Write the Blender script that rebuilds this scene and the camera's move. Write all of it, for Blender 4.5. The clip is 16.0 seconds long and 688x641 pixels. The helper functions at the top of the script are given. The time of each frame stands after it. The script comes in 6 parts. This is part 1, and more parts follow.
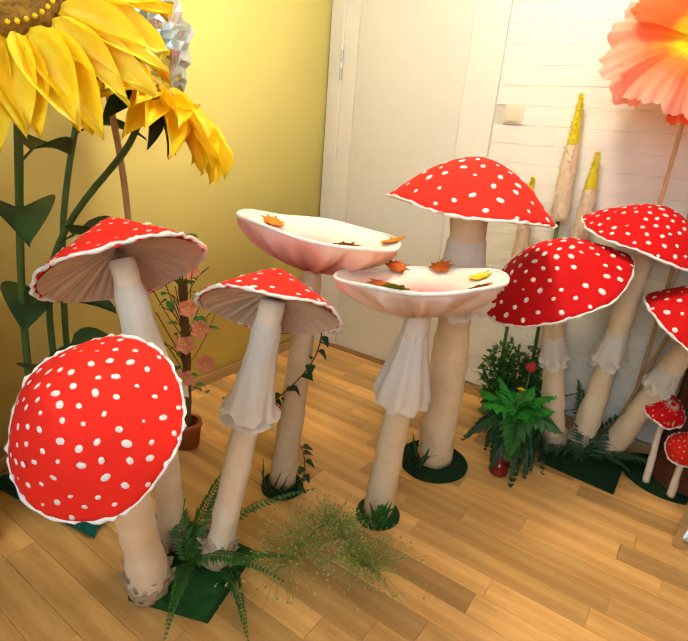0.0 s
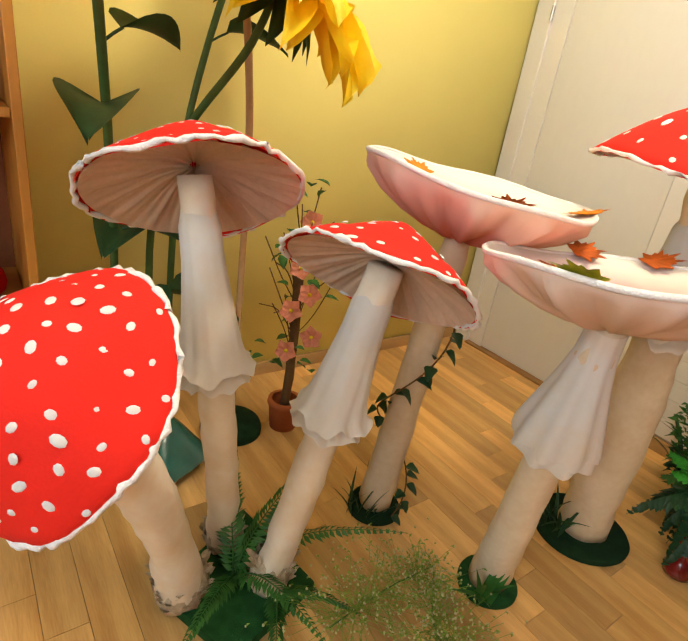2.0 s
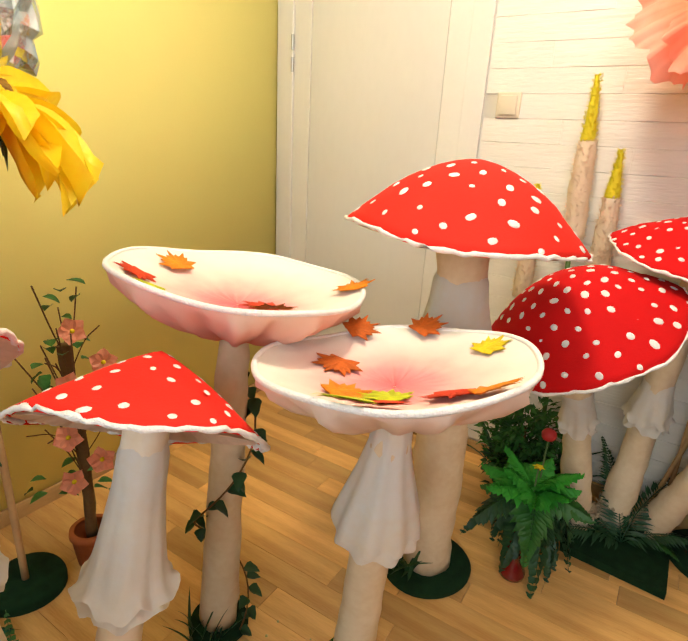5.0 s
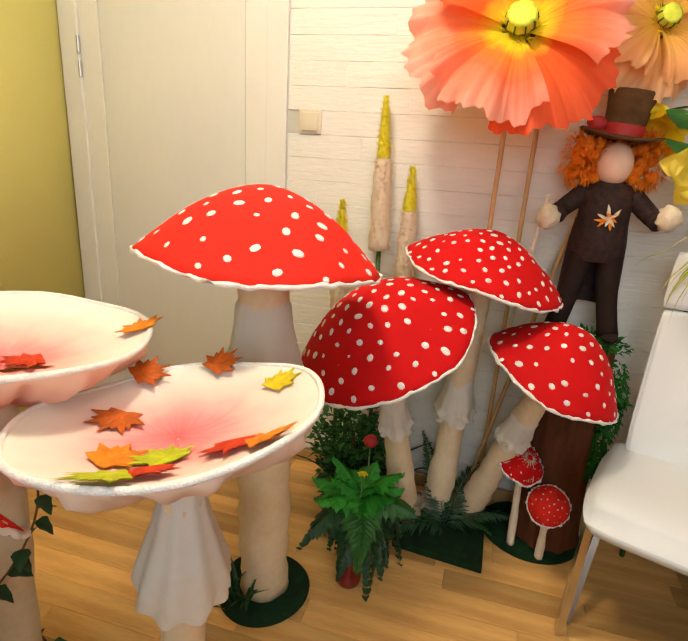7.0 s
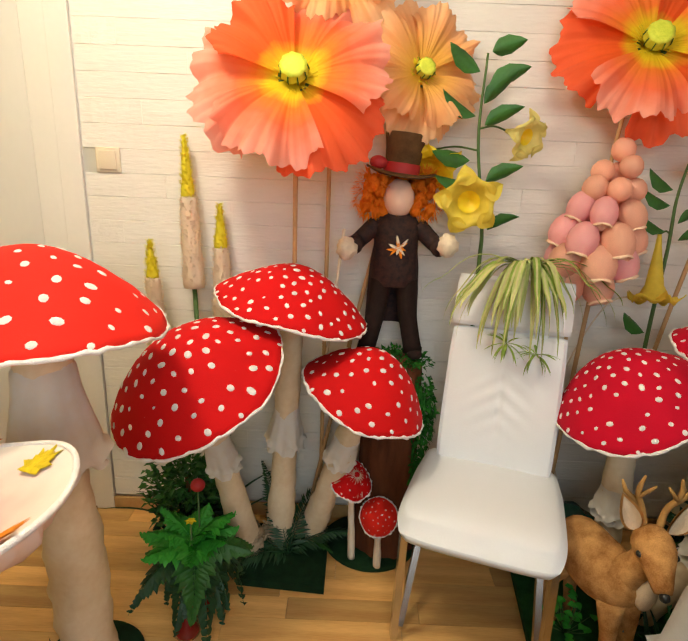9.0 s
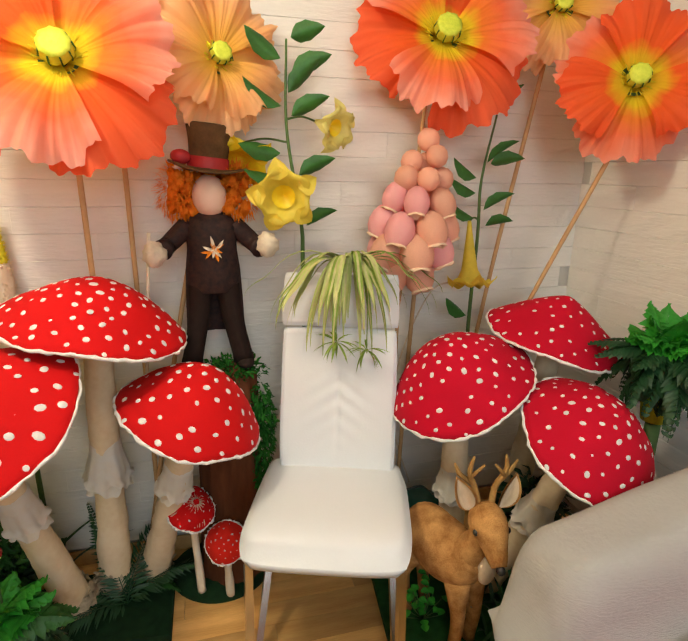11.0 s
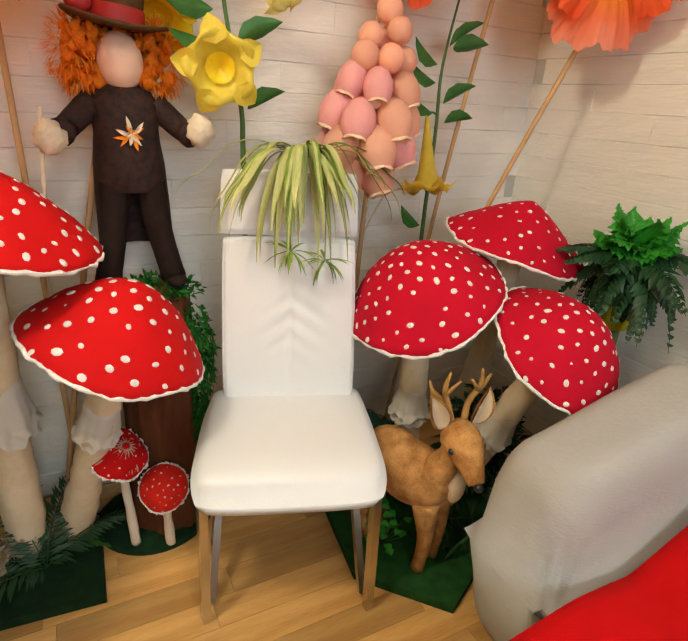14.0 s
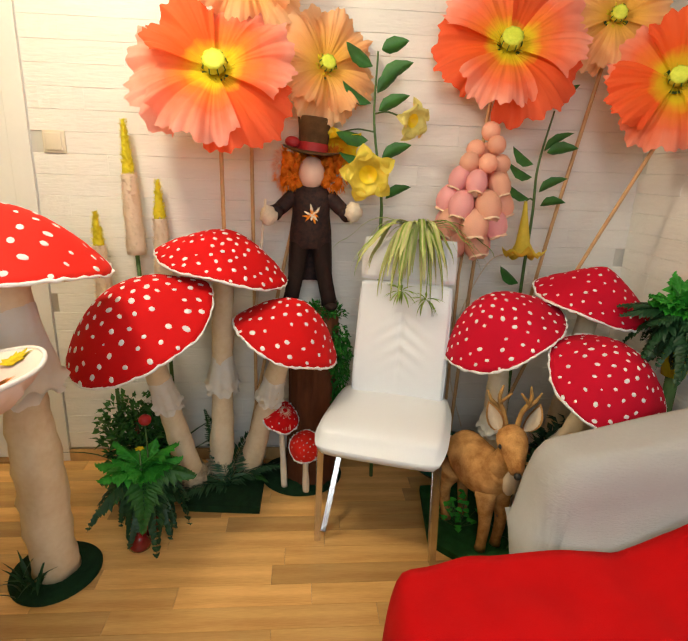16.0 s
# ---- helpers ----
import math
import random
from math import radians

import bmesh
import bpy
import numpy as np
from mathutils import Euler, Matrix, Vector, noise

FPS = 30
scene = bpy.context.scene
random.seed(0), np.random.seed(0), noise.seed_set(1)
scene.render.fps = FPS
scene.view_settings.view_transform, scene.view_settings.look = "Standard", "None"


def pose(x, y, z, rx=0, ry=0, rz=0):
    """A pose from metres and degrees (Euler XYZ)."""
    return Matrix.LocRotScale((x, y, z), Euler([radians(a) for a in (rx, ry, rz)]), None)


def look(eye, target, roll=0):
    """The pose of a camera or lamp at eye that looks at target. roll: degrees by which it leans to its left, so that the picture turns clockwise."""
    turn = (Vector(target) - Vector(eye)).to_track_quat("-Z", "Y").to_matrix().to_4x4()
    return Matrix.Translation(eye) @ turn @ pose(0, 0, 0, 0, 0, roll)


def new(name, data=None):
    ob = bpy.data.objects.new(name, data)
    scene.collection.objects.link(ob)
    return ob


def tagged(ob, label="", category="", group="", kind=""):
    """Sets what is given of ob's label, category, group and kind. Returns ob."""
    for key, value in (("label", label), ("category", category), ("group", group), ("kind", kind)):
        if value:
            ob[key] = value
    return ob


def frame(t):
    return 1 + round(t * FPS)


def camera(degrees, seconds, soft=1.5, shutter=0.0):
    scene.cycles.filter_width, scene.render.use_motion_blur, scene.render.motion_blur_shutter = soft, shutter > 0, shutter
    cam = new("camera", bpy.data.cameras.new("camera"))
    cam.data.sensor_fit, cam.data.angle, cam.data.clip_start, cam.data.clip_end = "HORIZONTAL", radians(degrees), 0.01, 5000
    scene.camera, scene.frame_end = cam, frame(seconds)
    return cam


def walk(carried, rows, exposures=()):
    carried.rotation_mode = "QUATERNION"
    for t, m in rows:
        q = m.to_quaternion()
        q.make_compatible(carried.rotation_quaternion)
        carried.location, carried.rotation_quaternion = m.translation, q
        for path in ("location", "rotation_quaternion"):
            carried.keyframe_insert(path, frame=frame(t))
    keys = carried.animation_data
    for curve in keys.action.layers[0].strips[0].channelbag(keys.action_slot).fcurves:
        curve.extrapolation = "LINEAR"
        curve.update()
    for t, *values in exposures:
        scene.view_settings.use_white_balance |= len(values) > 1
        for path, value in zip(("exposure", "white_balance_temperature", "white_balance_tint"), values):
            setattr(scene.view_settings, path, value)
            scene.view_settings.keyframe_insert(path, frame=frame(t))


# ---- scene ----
cam = camera(67.1, 16.0)
PATH = [
    (0, (1.817, -2.4, 1.228), (0.777, -0.835, 0.544), 4.7),
    (0.5, (1.715, -2.295, 1.209), (0.613, -0.797, 0.473), 5.7),
    (1, (1.641, -2.224, 1.127), (0.5, -0.775, 0.354), 6.4),
    (1.5, (1.618, -2.143, 1.091), (0.302, -0.858, 0.309), 7.8),
    (2, (1.631, -2.067, 1.083), (0.194, -0.925, 0.29), 8.9),
    (2.5, (1.655, -2.048, 1.117), (0.195, -0.942, 0.314), 8.9),
    (3, (1.657, -2.038, 1.133), (0.172, -0.918, 0.399), 7.6),
    (3.5, (1.616, -2.004, 1.195), (0.188, -0.819, 0.447), 3.7),
    (4, (1.582, -1.971, 1.191), (0.308, -0.596, 0.496), 3.7),
    (4.2, (1.579, -1.958, 1.187), (0.367, -0.517, 0.514), 3.5),
    (6.3, (1.625, -1.854, 1.249), (0.943, -0.091, 0.596), 4.1),
    (6.5, (1.633, -1.842, 1.247), (1.005, -0.055, 0.607), 4.0),
    (7, (1.662, -1.83, 1.261), (1.179, 0.01, 0.642), 3.6),
    (7.5, (1.694, -1.834, 1.301), (1.315, 0.036, 0.701), 4.5),
    (8, (1.738, -1.835, 1.328), (1.45, 0.055, 0.742), 3.2),
    (8.5, (1.796, -1.827, 1.344), (1.638, 0.084, 0.775), 2.4),
    (9, (1.832, -1.805, 1.346), (1.824, 0.117, 0.793), 2.3),
    (9.5, (1.873, -1.757, 1.348), (2.107, 0.156, 0.814), 2.4),
    (9.7, (1.882, -1.747, 1.347), (2.195, 0.158, 0.823), 1.8),
    (11.8, (1.971, -1.611, 1.344), (2.835, 0.088, 0.736), 0.0),
    (12, (1.943, -1.538, 1.301), (2.96, 0.074, 0.695), -0.6),
    (12.5, (1.857, -1.442, 1.229), (3.04, 0.051, 0.618), 2.1),
    (13, (1.828, -1.4, 1.185), (3.018, 0.064, 0.522), 3.7),
    (13.5, (1.82, -1.4, 1.202), (2.905, 0.103, 0.451), 4.6),
    (14, (1.857, -1.497, 1.223), (2.719, 0.13, 0.442), 3.5),
    (14.5, (1.958, -1.708, 1.132), (2.431, 0.145, 0.547), 3.2),
    (15, (2.023, -1.824, 1.184), (2.26, 0.076, 0.608), 3.8),
    (15.5, (1.974, -1.947, 1.233), (2.194, -0.041, 0.671), 2.1),
    (16, (1.949, -2.138, 1.292), (2.112, -0.225, 0.729), 2.0),
]
walk(cam, [(t, look(eye, target, roll)) for t, eye, target, roll in PATH],
     exposures=[(0, 0.12), (4.2, 0.12), (6.5, -0.12), (9.0, -0.15), (12.0, -0.02), (14.0, 0.04), (15.5, -0.10), (16, -0.10)])

# ---------------------------------------------------------------- light
world = bpy.data.worlds.new("world")
scene.world = world
world.use_nodes = True
world.node_tree.nodes["Background"].inputs[0].default_value = (1.0, 0.93, 0.85, 1)
world.node_tree.nodes["Background"].inputs[1].default_value = 0.2


def area_lamp(name, eye, target, size, watts, colour):
    data = bpy.data.lights.new(name, "AREA")
    data.shape, data.size, data.energy, data.color = "DISK", size, watts, colour
    ob = new(name, data)
    ob.matrix_world = look(eye, target)
    return ob


for place, watts in (((1.22, -1.05, 2.36), 57), ((2.1, -1.9, 2.40), 17)):
    lamp = bpy.data.lights.new("ceiling_lamp_light", "POINT")
    lamp.energy, lamp.color, lamp.shadow_soft_size = watts, (1.0, 0.88, 0.66), 0.12
    new("ceiling_lamp_light", lamp).location = place
area_lamp("window_light", (1.9, -3.55, 1.6), (1.7, -1.0, 0.8), 1.7, 40, (0.72, 0.88, 1.0))

# ---------------------------------------------------------------- materials


def material(name, colour, rough=0.6, vary=0.15, scale=6.0, bump=0.1, fine=120.0, metal=0.0, tint=None,
             per_object=0.0, stretch=(1, 1, 1), sheen=0.0, translucent=0.0, coat=0.0):
    """A surface with slow stains, fine grain and relief."""
    m = bpy.data.materials.new(name)
    m.use_nodes = True
    nt = m.node_tree
    b = nt.nodes["Principled BSDF"]
    b.inputs["Roughness"].default_value = rough
    b.inputs["Metallic"].default_value = metal
    if rough >= 0.7:
        b.inputs["Specular IOR Level"].default_value = 0.2
    if sheen:
        b.inputs["Sheen Weight"].default_value = sheen
    if coat:
        b.inputs["Coat Weight"].default_value = coat
    tc = nt.nodes.new("ShaderNodeTexCoord")
    mp = nt.nodes.new("ShaderNodeMapping")
    mp.inputs["Scale"].default_value = stretch
    nt.links.new(tc.outputs["Object"], mp.inputs["Vector"])
    n1 = nt.nodes.new("ShaderNodeTexNoise")
    n1.inputs["Scale"].default_value = scale
    n1.inputs["Detail"].default_value = 4
    nt.links.new(mp.outputs["Vector"], n1.inputs["Vector"])
    n2 = nt.nodes.new("ShaderNodeTexNoise")
    n2.inputs["Scale"].default_value = fine
    n2.inputs["Detail"].default_value = 3
    nt.links.new(mp.outputs["Vector"], n2.inputs["Vector"])
    ramp = nt.nodes.new("ShaderNodeMix")
    ramp.data_type = "RGBA"
    other = tint or tuple(c * (1 - vary) for c in colour)
    ramp.inputs["A"].default_value = (*colour, 1)
    ramp.inputs["B"].default_value = (*other, 1)
    add = nt.nodes.new("ShaderNodeMath")
    add.operation = "MULTIPLY_ADD"
    nt.links.new(n2.outputs["Fac"], add.inputs[0])
    add.inputs[1].default_value = 0.35
    nt.links.new(n1.outputs["Fac"], add.inputs[2])
    con = nt.nodes.new("ShaderNodeMapRange")
    con.inputs["From Min"].default_value, con.inputs["From Max"].default_value = 0.45, 0.9
    nt.links.new(add.outputs[0], con.inputs["Value"])
    nt.links.new(con.outputs["Result"], ramp.inputs["Factor"])
    out = ramp.outputs["Result"]
    if per_object:
        info = nt.nodes.new("ShaderNodeObjectInfo")
        hsv = nt.nodes.new("ShaderNodeHueSaturation")
        rng = nt.nodes.new("ShaderNodeMapRange")
        rng.inputs["To Min"].default_value, rng.inputs["To Max"].default_value = 1 - per_object, 1 + per_object
        nt.links.new(info.outputs["Random"], rng.inputs["Value"])
        nt.links.new(rng.outputs["Result"], hsv.inputs["Value"])
        nt.links.new(out, hsv.inputs["Color"])
        out = hsv.outputs["Color"]
    nt.links.new(out, b.inputs["Base Color"])
    if bump:
        bp = nt.nodes.new("ShaderNodeBump")
        bp.inputs["Strength"].default_value = bump
        bp.inputs["Distance"].default_value = 0.003
        nt.links.new(n2.outputs["Fac"], bp.inputs["Height"])
        nt.links.new(bp.outputs["Normal"], b.inputs["Normal"])
    if translucent:
        tr = nt.nodes.new("ShaderNodeBsdfTranslucent")
        nt.links.new(out, tr.inputs["Color"])
        mx = nt.nodes.new("ShaderNodeMixShader")
        mx.inputs[0].default_value = translucent
        nt.links.new(b.outputs[0], mx.inputs[1])
        nt.links.new(tr.outputs[0], mx.inputs[2])
        nt.links.new(mx.outputs[0], nt.nodes["Material Output"].inputs["Surface"])
    return m


def radial(name, stops, radius, rough=0.7, vary=0.1, translucent=0.0):
    """Cloth or paper coloured in rings round its own z axis: stops of (share of the radius, colour)."""
    m = material(name, (0.5, 0.5, 0.5), rough, vary, 9, 0.15, 90, translucent=translucent)
    nt = m.node_tree
    tc = nt.nodes.new("ShaderNodeTexCoord")
    flat = nt.nodes.new("ShaderNodeVectorMath")
    flat.operation = "MULTIPLY"
    flat.inputs[1].default_value = (1, 1, 0)
    nt.links.new(tc.outputs["Object"], flat.inputs[0])
    ln = nt.nodes.new("ShaderNodeVectorMath")
    ln.operation = "LENGTH"
    nt.links.new(flat.outputs[0], ln.inputs[0])
    ns = nt.nodes.new("ShaderNodeTexNoise")
    ns.inputs["Scale"].default_value = 14
    nt.links.new(tc.outputs["Object"], ns.inputs["Vector"])
    mad = nt.nodes.new("ShaderNodeMath")
    mad.operation = "MULTIPLY_ADD"
    mad.inputs[1].default_value = 0.3 * radius
    mad.inputs[2].default_value = -0.15 * radius
    nt.links.new(ns.outputs["Fac"], mad.inputs[0])
    ad = nt.nodes.new("ShaderNodeMath")
    nt.links.new(ln.outputs["Value"], ad.inputs[0])
    nt.links.new(mad.outputs[0], ad.inputs[1])
    dv = nt.nodes.new("ShaderNodeMath")
    dv.operation = "DIVIDE"
    dv.inputs[1].default_value = radius
    nt.links.new(ad.outputs[0], dv.inputs[0])
    cr = nt.nodes.new("ShaderNodeValToRGB")
    while len(cr.color_ramp.elements) < len(stops):
        cr.color_ramp.elements.new(0.5)
    for el, (pos, col) in zip(cr.color_ramp.elements, stops):
        el.position, el.color = pos, (*col, 1)
    nt.links.new(dv.outputs[0], cr.inputs[0])
    out = cr.outputs["Color"]
    b = nt.nodes["Principled BSDF"]
    for link in list(b.inputs["Base Color"].links):
        nt.links.remove(link)
    nt.links.new(out, b.inputs["Base Color"])
    for node in nt.nodes:
        if node.type == "BSDF_TRANSLUCENT":
            nt.links.new(out, node.inputs["Color"])
    return m


M = {
    "yellow_wall": material("yellow_paint", (0.95, 0.86, 0.30), 0.75, 0.06, 1.5, 0.06, 200),
    "white_wall": material("white_wall_foam", (0.80, 0.78, 0.74), 0.6, 0.05, 3, 0.1, 60),
    "brick": material("embossed_white_brick", (0.80, 0.775, 0.72), 0.55, 0.05, 5, 1.0, 26, per_object=0.015, stretch=(0.7, 0.7, 4.5)),
    "ceiling": material("ceiling_paint", (0.80, 0.79, 0.76), 0.9, 0.04, 2, 0.05, 80),
    "door": material("grey_door_film", (0.70, 0.685, 0.65), 0.5, 0.06, 2.5, 0.06, 40, stretch=(1, 1, 0.4)),
    "casing": material("white_casing_paint", (0.76, 0.74, 0.70), 0.4, 0.06, 4, 0.05, 60),
    "metal": material("brushed_hinge_metal", (0.55, 0.53, 0.5), 0.35, 0.2, 20, 0.05, 200, metal=1),
    "chrome": material("chrome_tube", (0.66, 0.63, 0.58), 0.24, 0.1, 20, 0.02, 100, metal=1),
    "plank": material("oak_laminate", (0.78, 0.48, 0.17), 0.36, 0.3, 2.2, 0.05, 30, tint=(0.52, 0.26, 0.072), per_object=0.3, stretch=(0.8, 9, 1)),
    "subfloor": material("laminate_joint", (0.34, 0.17, 0.055), 0.6, 0.2),
    "baseboard": material("oak_baseboard", (0.52, 0.31, 0.12), 0.45, 0.25, 4, 0.05, 40, stretch=(6, 1, 6)),
    "red_felt": material("bright_red_cloth", (0.80, 0.022, 0.012), 0.85, 0.12, 7, 0.2, 300),
    "deep_felt": material("deep_red_cloth", (0.60, 0.004, 0.005), 0.85, 0.15, 7, 0.2, 300),
    "crimson_felt": material("crimson_cloth", (0.54, 0.002, 0.022), 0.85, 0.15, 7, 0.2, 300),
    "spot": material("white_felt_spot", (0.80, 0.78, 0.75), 0.85, 0.08, 60, 0.4, 400),
    "fringe": material("white_fluffy_trim", (0.88, 0.85, 0.82), 0.9, 0.12, 60, 0.8, 350),
    "gill": material("cream_pleated_cloth", (0.84, 0.64, 0.47), 0.8, 0.2, 10, 0.2, 120, translucent=0.3),
    "stem": material("white_crumpled_cloth", (0.80, 0.745, 0.64), 0.75, 0.14, 9, 0.5, 45, tint=(0.72, 0.58, 0.40)),
    "stem_pale": material("pale_foam_stem", (0.80, 0.68, 0.50), 0.8, 0.14, 6, 0.3, 60, tint=(0.66, 0.50, 0.30)),
    "skirt": material("white_stiff_cloth", (0.80, 0.785, 0.75), 0.7, 0.12, 8, 0.3, 60, tint=(0.78, 0.70, 0.58), translucent=0.28),
    "volva": material("ragged_burlap", (0.62, 0.50, 0.34), 0.95, 0.4, 40, 0.9, 150),
    "turf": material("dark_green_turf", (0.020, 0.105, 0.022), 0.9, 0.5, 30, 1.0, 500),
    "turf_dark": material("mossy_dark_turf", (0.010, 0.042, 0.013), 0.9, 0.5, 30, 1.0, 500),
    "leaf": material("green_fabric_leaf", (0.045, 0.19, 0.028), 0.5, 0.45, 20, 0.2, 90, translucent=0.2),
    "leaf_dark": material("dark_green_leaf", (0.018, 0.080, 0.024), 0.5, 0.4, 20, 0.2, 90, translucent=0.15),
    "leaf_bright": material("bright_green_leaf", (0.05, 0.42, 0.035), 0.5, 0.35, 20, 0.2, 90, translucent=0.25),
    "moss": material("bright_moss", (0.025, 0.17, 0.018), 0.9, 0.5, 30, 0.8, 300, translucent=0.1),
    "olive_sprig": material("pale_green_sprig", (0.28, 0.42, 0.07), 0.7, 0.4, 30, 0.2, 90, translucent=0.2),
    "berry": material("cream_seed", (0.55, 0.52, 0.24), 0.7, 0.3, 30, 0.2, 90),
    "stalk": material("green_stalk", (0.07, 0.15, 0.03), 0.6, 0.3, 20, 0.2, 90),
    "wood_stick": material("pale_wooden_stick", (0.60, 0.36, 0.16), 0.6, 0.25, 12, 0.1, 90),
    "twig": material("brown_twig", (0.16, 0.085, 0.03), 0.8, 0.3, 30, 0.3, 120),
    "sun_petal": material("yellow_satin_petal", (0.98, 0.80, 0.025), 0.5, 0.25, 16, 0.3, 70, tint=(0.95, 0.64, 0.012), translucent=0.3),
    "sun_seed": material("brown_seed_head", (0.10, 0.045, 0.008), 0.8, 0.6, 60, 1.0, 160, tint=(0.35, 0.18, 0.02)),
    "sun_heart": material("golden_heart", (0.55, 0.36, 0.05), 0.8, 0.4, 50, 0.8, 160),
    "lily": material("yellow_silk_petal", (0.92, 0.74, 0.08), 0.55, 0.2, 14, 0.2, 80, translucent=0.35),
    "lily_pale": material("pale_yellow_silk", (0.90, 0.80, 0.25), 0.55, 0.2, 14, 0.2, 80, translucent=0.35),
    "pink": material("pink_silk_petal", (0.88, 0.36, 0.22), 0.55, 0.25, 14, 0.2, 80, translucent=0.3),
    "spike_body": material("beige_fluffy_spike", (0.90, 0.78, 0.63), 0.95, 0.06, 60, 0.15, 220, translucent=0.45),
    "spike_tip": material("yellow_fluffy_tip", (0.90, 0.82, 0.06), 0.9, 0.10, 60, 0.3, 220, translucent=0.4),
    "leather": material("white_leatherette", (0.78, 0.80, 0.82), 0.42, 0.04, 5, 0.12, 180),
    "variegated": material("cream_striped_leaf", (0.30, 0.40, 0.07), 0.5, 0.3, 12, 0.1, 60, tint=(0.60, 0.62, 0.25), stretch=(1, 1, 1), translucent=0.2),
    "grey_knit": material("grey_ribbed_fabric", (0.43, 0.425, 0.41), 0.9, 0.10, 5, 0.55, 130, stretch=(0.6, 0.6, 2.0)),
    "red_blanket": material("red_fleece", (0.56, 0.001, 0.002), 0.95, 0.2, 7, 0.5, 300),
    "black_plastic": material("black_plastic", (0.02, 0.02, 0.02), 0.4, 0.2),
    "grey_key": material("pale_remote_key", (0.55, 0.53, 0.40), 0.5, 0.1),
    "fur": material("tan_fur", (0.68, 0.36, 0.12), 0.95, 0.35, 22, 0.9, 260, tint=(0.30, 0.12, 0.03)),
    "fur_pale": material("pale_fur", (0.74, 0.58, 0.40), 0.95, 0.2, 22, 0.9, 260),
    "antler": material("tan_antler", (0.50, 0.27, 0.08), 0.7, 0.3, 30, 0.4, 120),
    "bark": material("red_brown_bark", (0.16, 0.050, 0.018), 0.85, 0.5, 14, 1.0, 60, stretch=(1, 1, 0.3)),
    "suit": material("black_patterned_suit", (0.014, 0.010, 0.012), 0.7, 0.5, 60, 0.3, 160, tint=(0.05, 0.022, 0.016)),
    "trousers": material("dark_brown_trousers", (0.022, 0.011, 0.008), 0.8, 0.3, 40, 0.3, 160),
    "hair": material("orange_wool_hair", (0.98, 0.36, 0.03), 0.9, 0.4, 40, 1.0, 140, tint=(0.92, 0.28, 0.02), translucent=0.5),
    "skin": material("painted_plaster", (0.78, 0.52, 0.40), 0.6, 0.08, 20, 0.1, 90),
    "hat": material("brown_felt_hat", (0.14, 0.070, 0.025), 0.85, 0.4, 30, 0.5, 160),
    "ribbon": material("red_ribbon", (0.45, 0.015, 0.015), 0.6, 0.2),
    "glove": material("cream_ruffle", (0.78, 0.66, 0.50), 0.8, 0.25, 40, 0.5, 120),
    "shelf_wood": material("orange_wood", (0.58, 0.24, 0.035), 0.4, 0.25, 5, 0.08, 50, stretch=(5, 5, 1)),
    # red wood of the shelf back, with the shade inside painted in
    "shelf_dark": material("shaded_red_wood", (0.28, 0.08, 0.02), 0.6, 0.3, 5, 0.08, 50),
    "gold": material("gold_gilt", (0.75, 0.42, 0.08), 0.3, 0.3, 30, 0.2, 120, metal=0.8),
    "terracotta": material("orange_terracotta", (0.42, 0.11, 0.03), 0.7, 0.3),
    "teal_foil": material("teal_foil", (0.010, 0.12, 0.085), 0.25, 0.4, 9, 0.6, 18),
    "maple_red": material("red_maple_felt", (0.68, 0.05, 0.012), 0.7, 0.35, 40, 0.3, 160),
    "maple_orange": material("orange_maple_felt", (0.85, 0.26, 0.015), 0.7, 0.35, 40, 0.3, 160),
    "maple_brown": material("rust_maple_felt", (0.58, 0.12, 0.015), 0.7, 0.35, 40, 0.3, 160),
    "maple_yellow": material("yellow_maple_felt", (0.80, 0.60, 0.02), 0.7, 0.35, 40, 0.3, 160),
    "maple_lime": material("lime_maple_felt", (0.55, 0.58, 0.02), 0.7, 0.35, 40, 0.3, 160),
    "vase_red": material("dark_red_glaze", (0.20, 0.008, 0.008), 0.15, 0.2, coat=0.6),
    "switch": material("cream_switch_plastic", (0.70, 0.62, 0.48), 0.4, 0.04),
    "bud_pink": material("pink_paper_bud", (0.98, 0.42, 0.47), 0.6, 0.2, 20, 0.15, 80, tint=(0.97, 0.55, 0.50), per_object=0.08, translucent=0.35),
    "bud_peach": material("peach_paper_bud", (0.98, 0.54, 0.38), 0.6, 0.12, 20, 0.15, 80, per_object=0.08, translucent=0.35),
    "bud_edge": material("cream_bud_rim", (0.88, 0.62, 0.42), 0.7, 0.15),
    "dish_in": radial("white_to_pink_cloth", [(0.0, (0.85, 0.14, 0.16)), (0.26, (0.86, 0.28, 0.28)), (0.55, (0.82, 0.56, 0.50)), (0.85, (0.78, 0.74, 0.67))], 0.24),
    "dish_out": radial("pink_pleated_cloth", [(0.0, (0.70, 0.16, 0.12)), (0.35, (0.88, 0.34, 0.26)), (0.8, (0.90, 0.54, 0.42)), (1.0, (0.86, 0.66, 0.52))], 0.24, translucent=0.2),
    "dish_out_pale": radial("blush_pleated_cloth", [(0.0, (0.80, 0.66, 0.52)), (0.5, (0.82, 0.62, 0.48)), (1.0, (0.86, 0.70, 0.58))], 0.24, translucent=0.2),
    # paler outer stop: the petals' pinkish highlights and sheen painted in
    "poppy": radial("coral_paper_petal", [(0.0, (0.80, 0.62, 0.02)), (0.24, (0.88, 0.66, 0.02)), (0.38, (0.92, 0.24, 0.03)), (0.6, (0.94, 0.20, 0.08)), (1.0, (0.96, 0.46, 0.36))], 0.27, translucent=0.35),
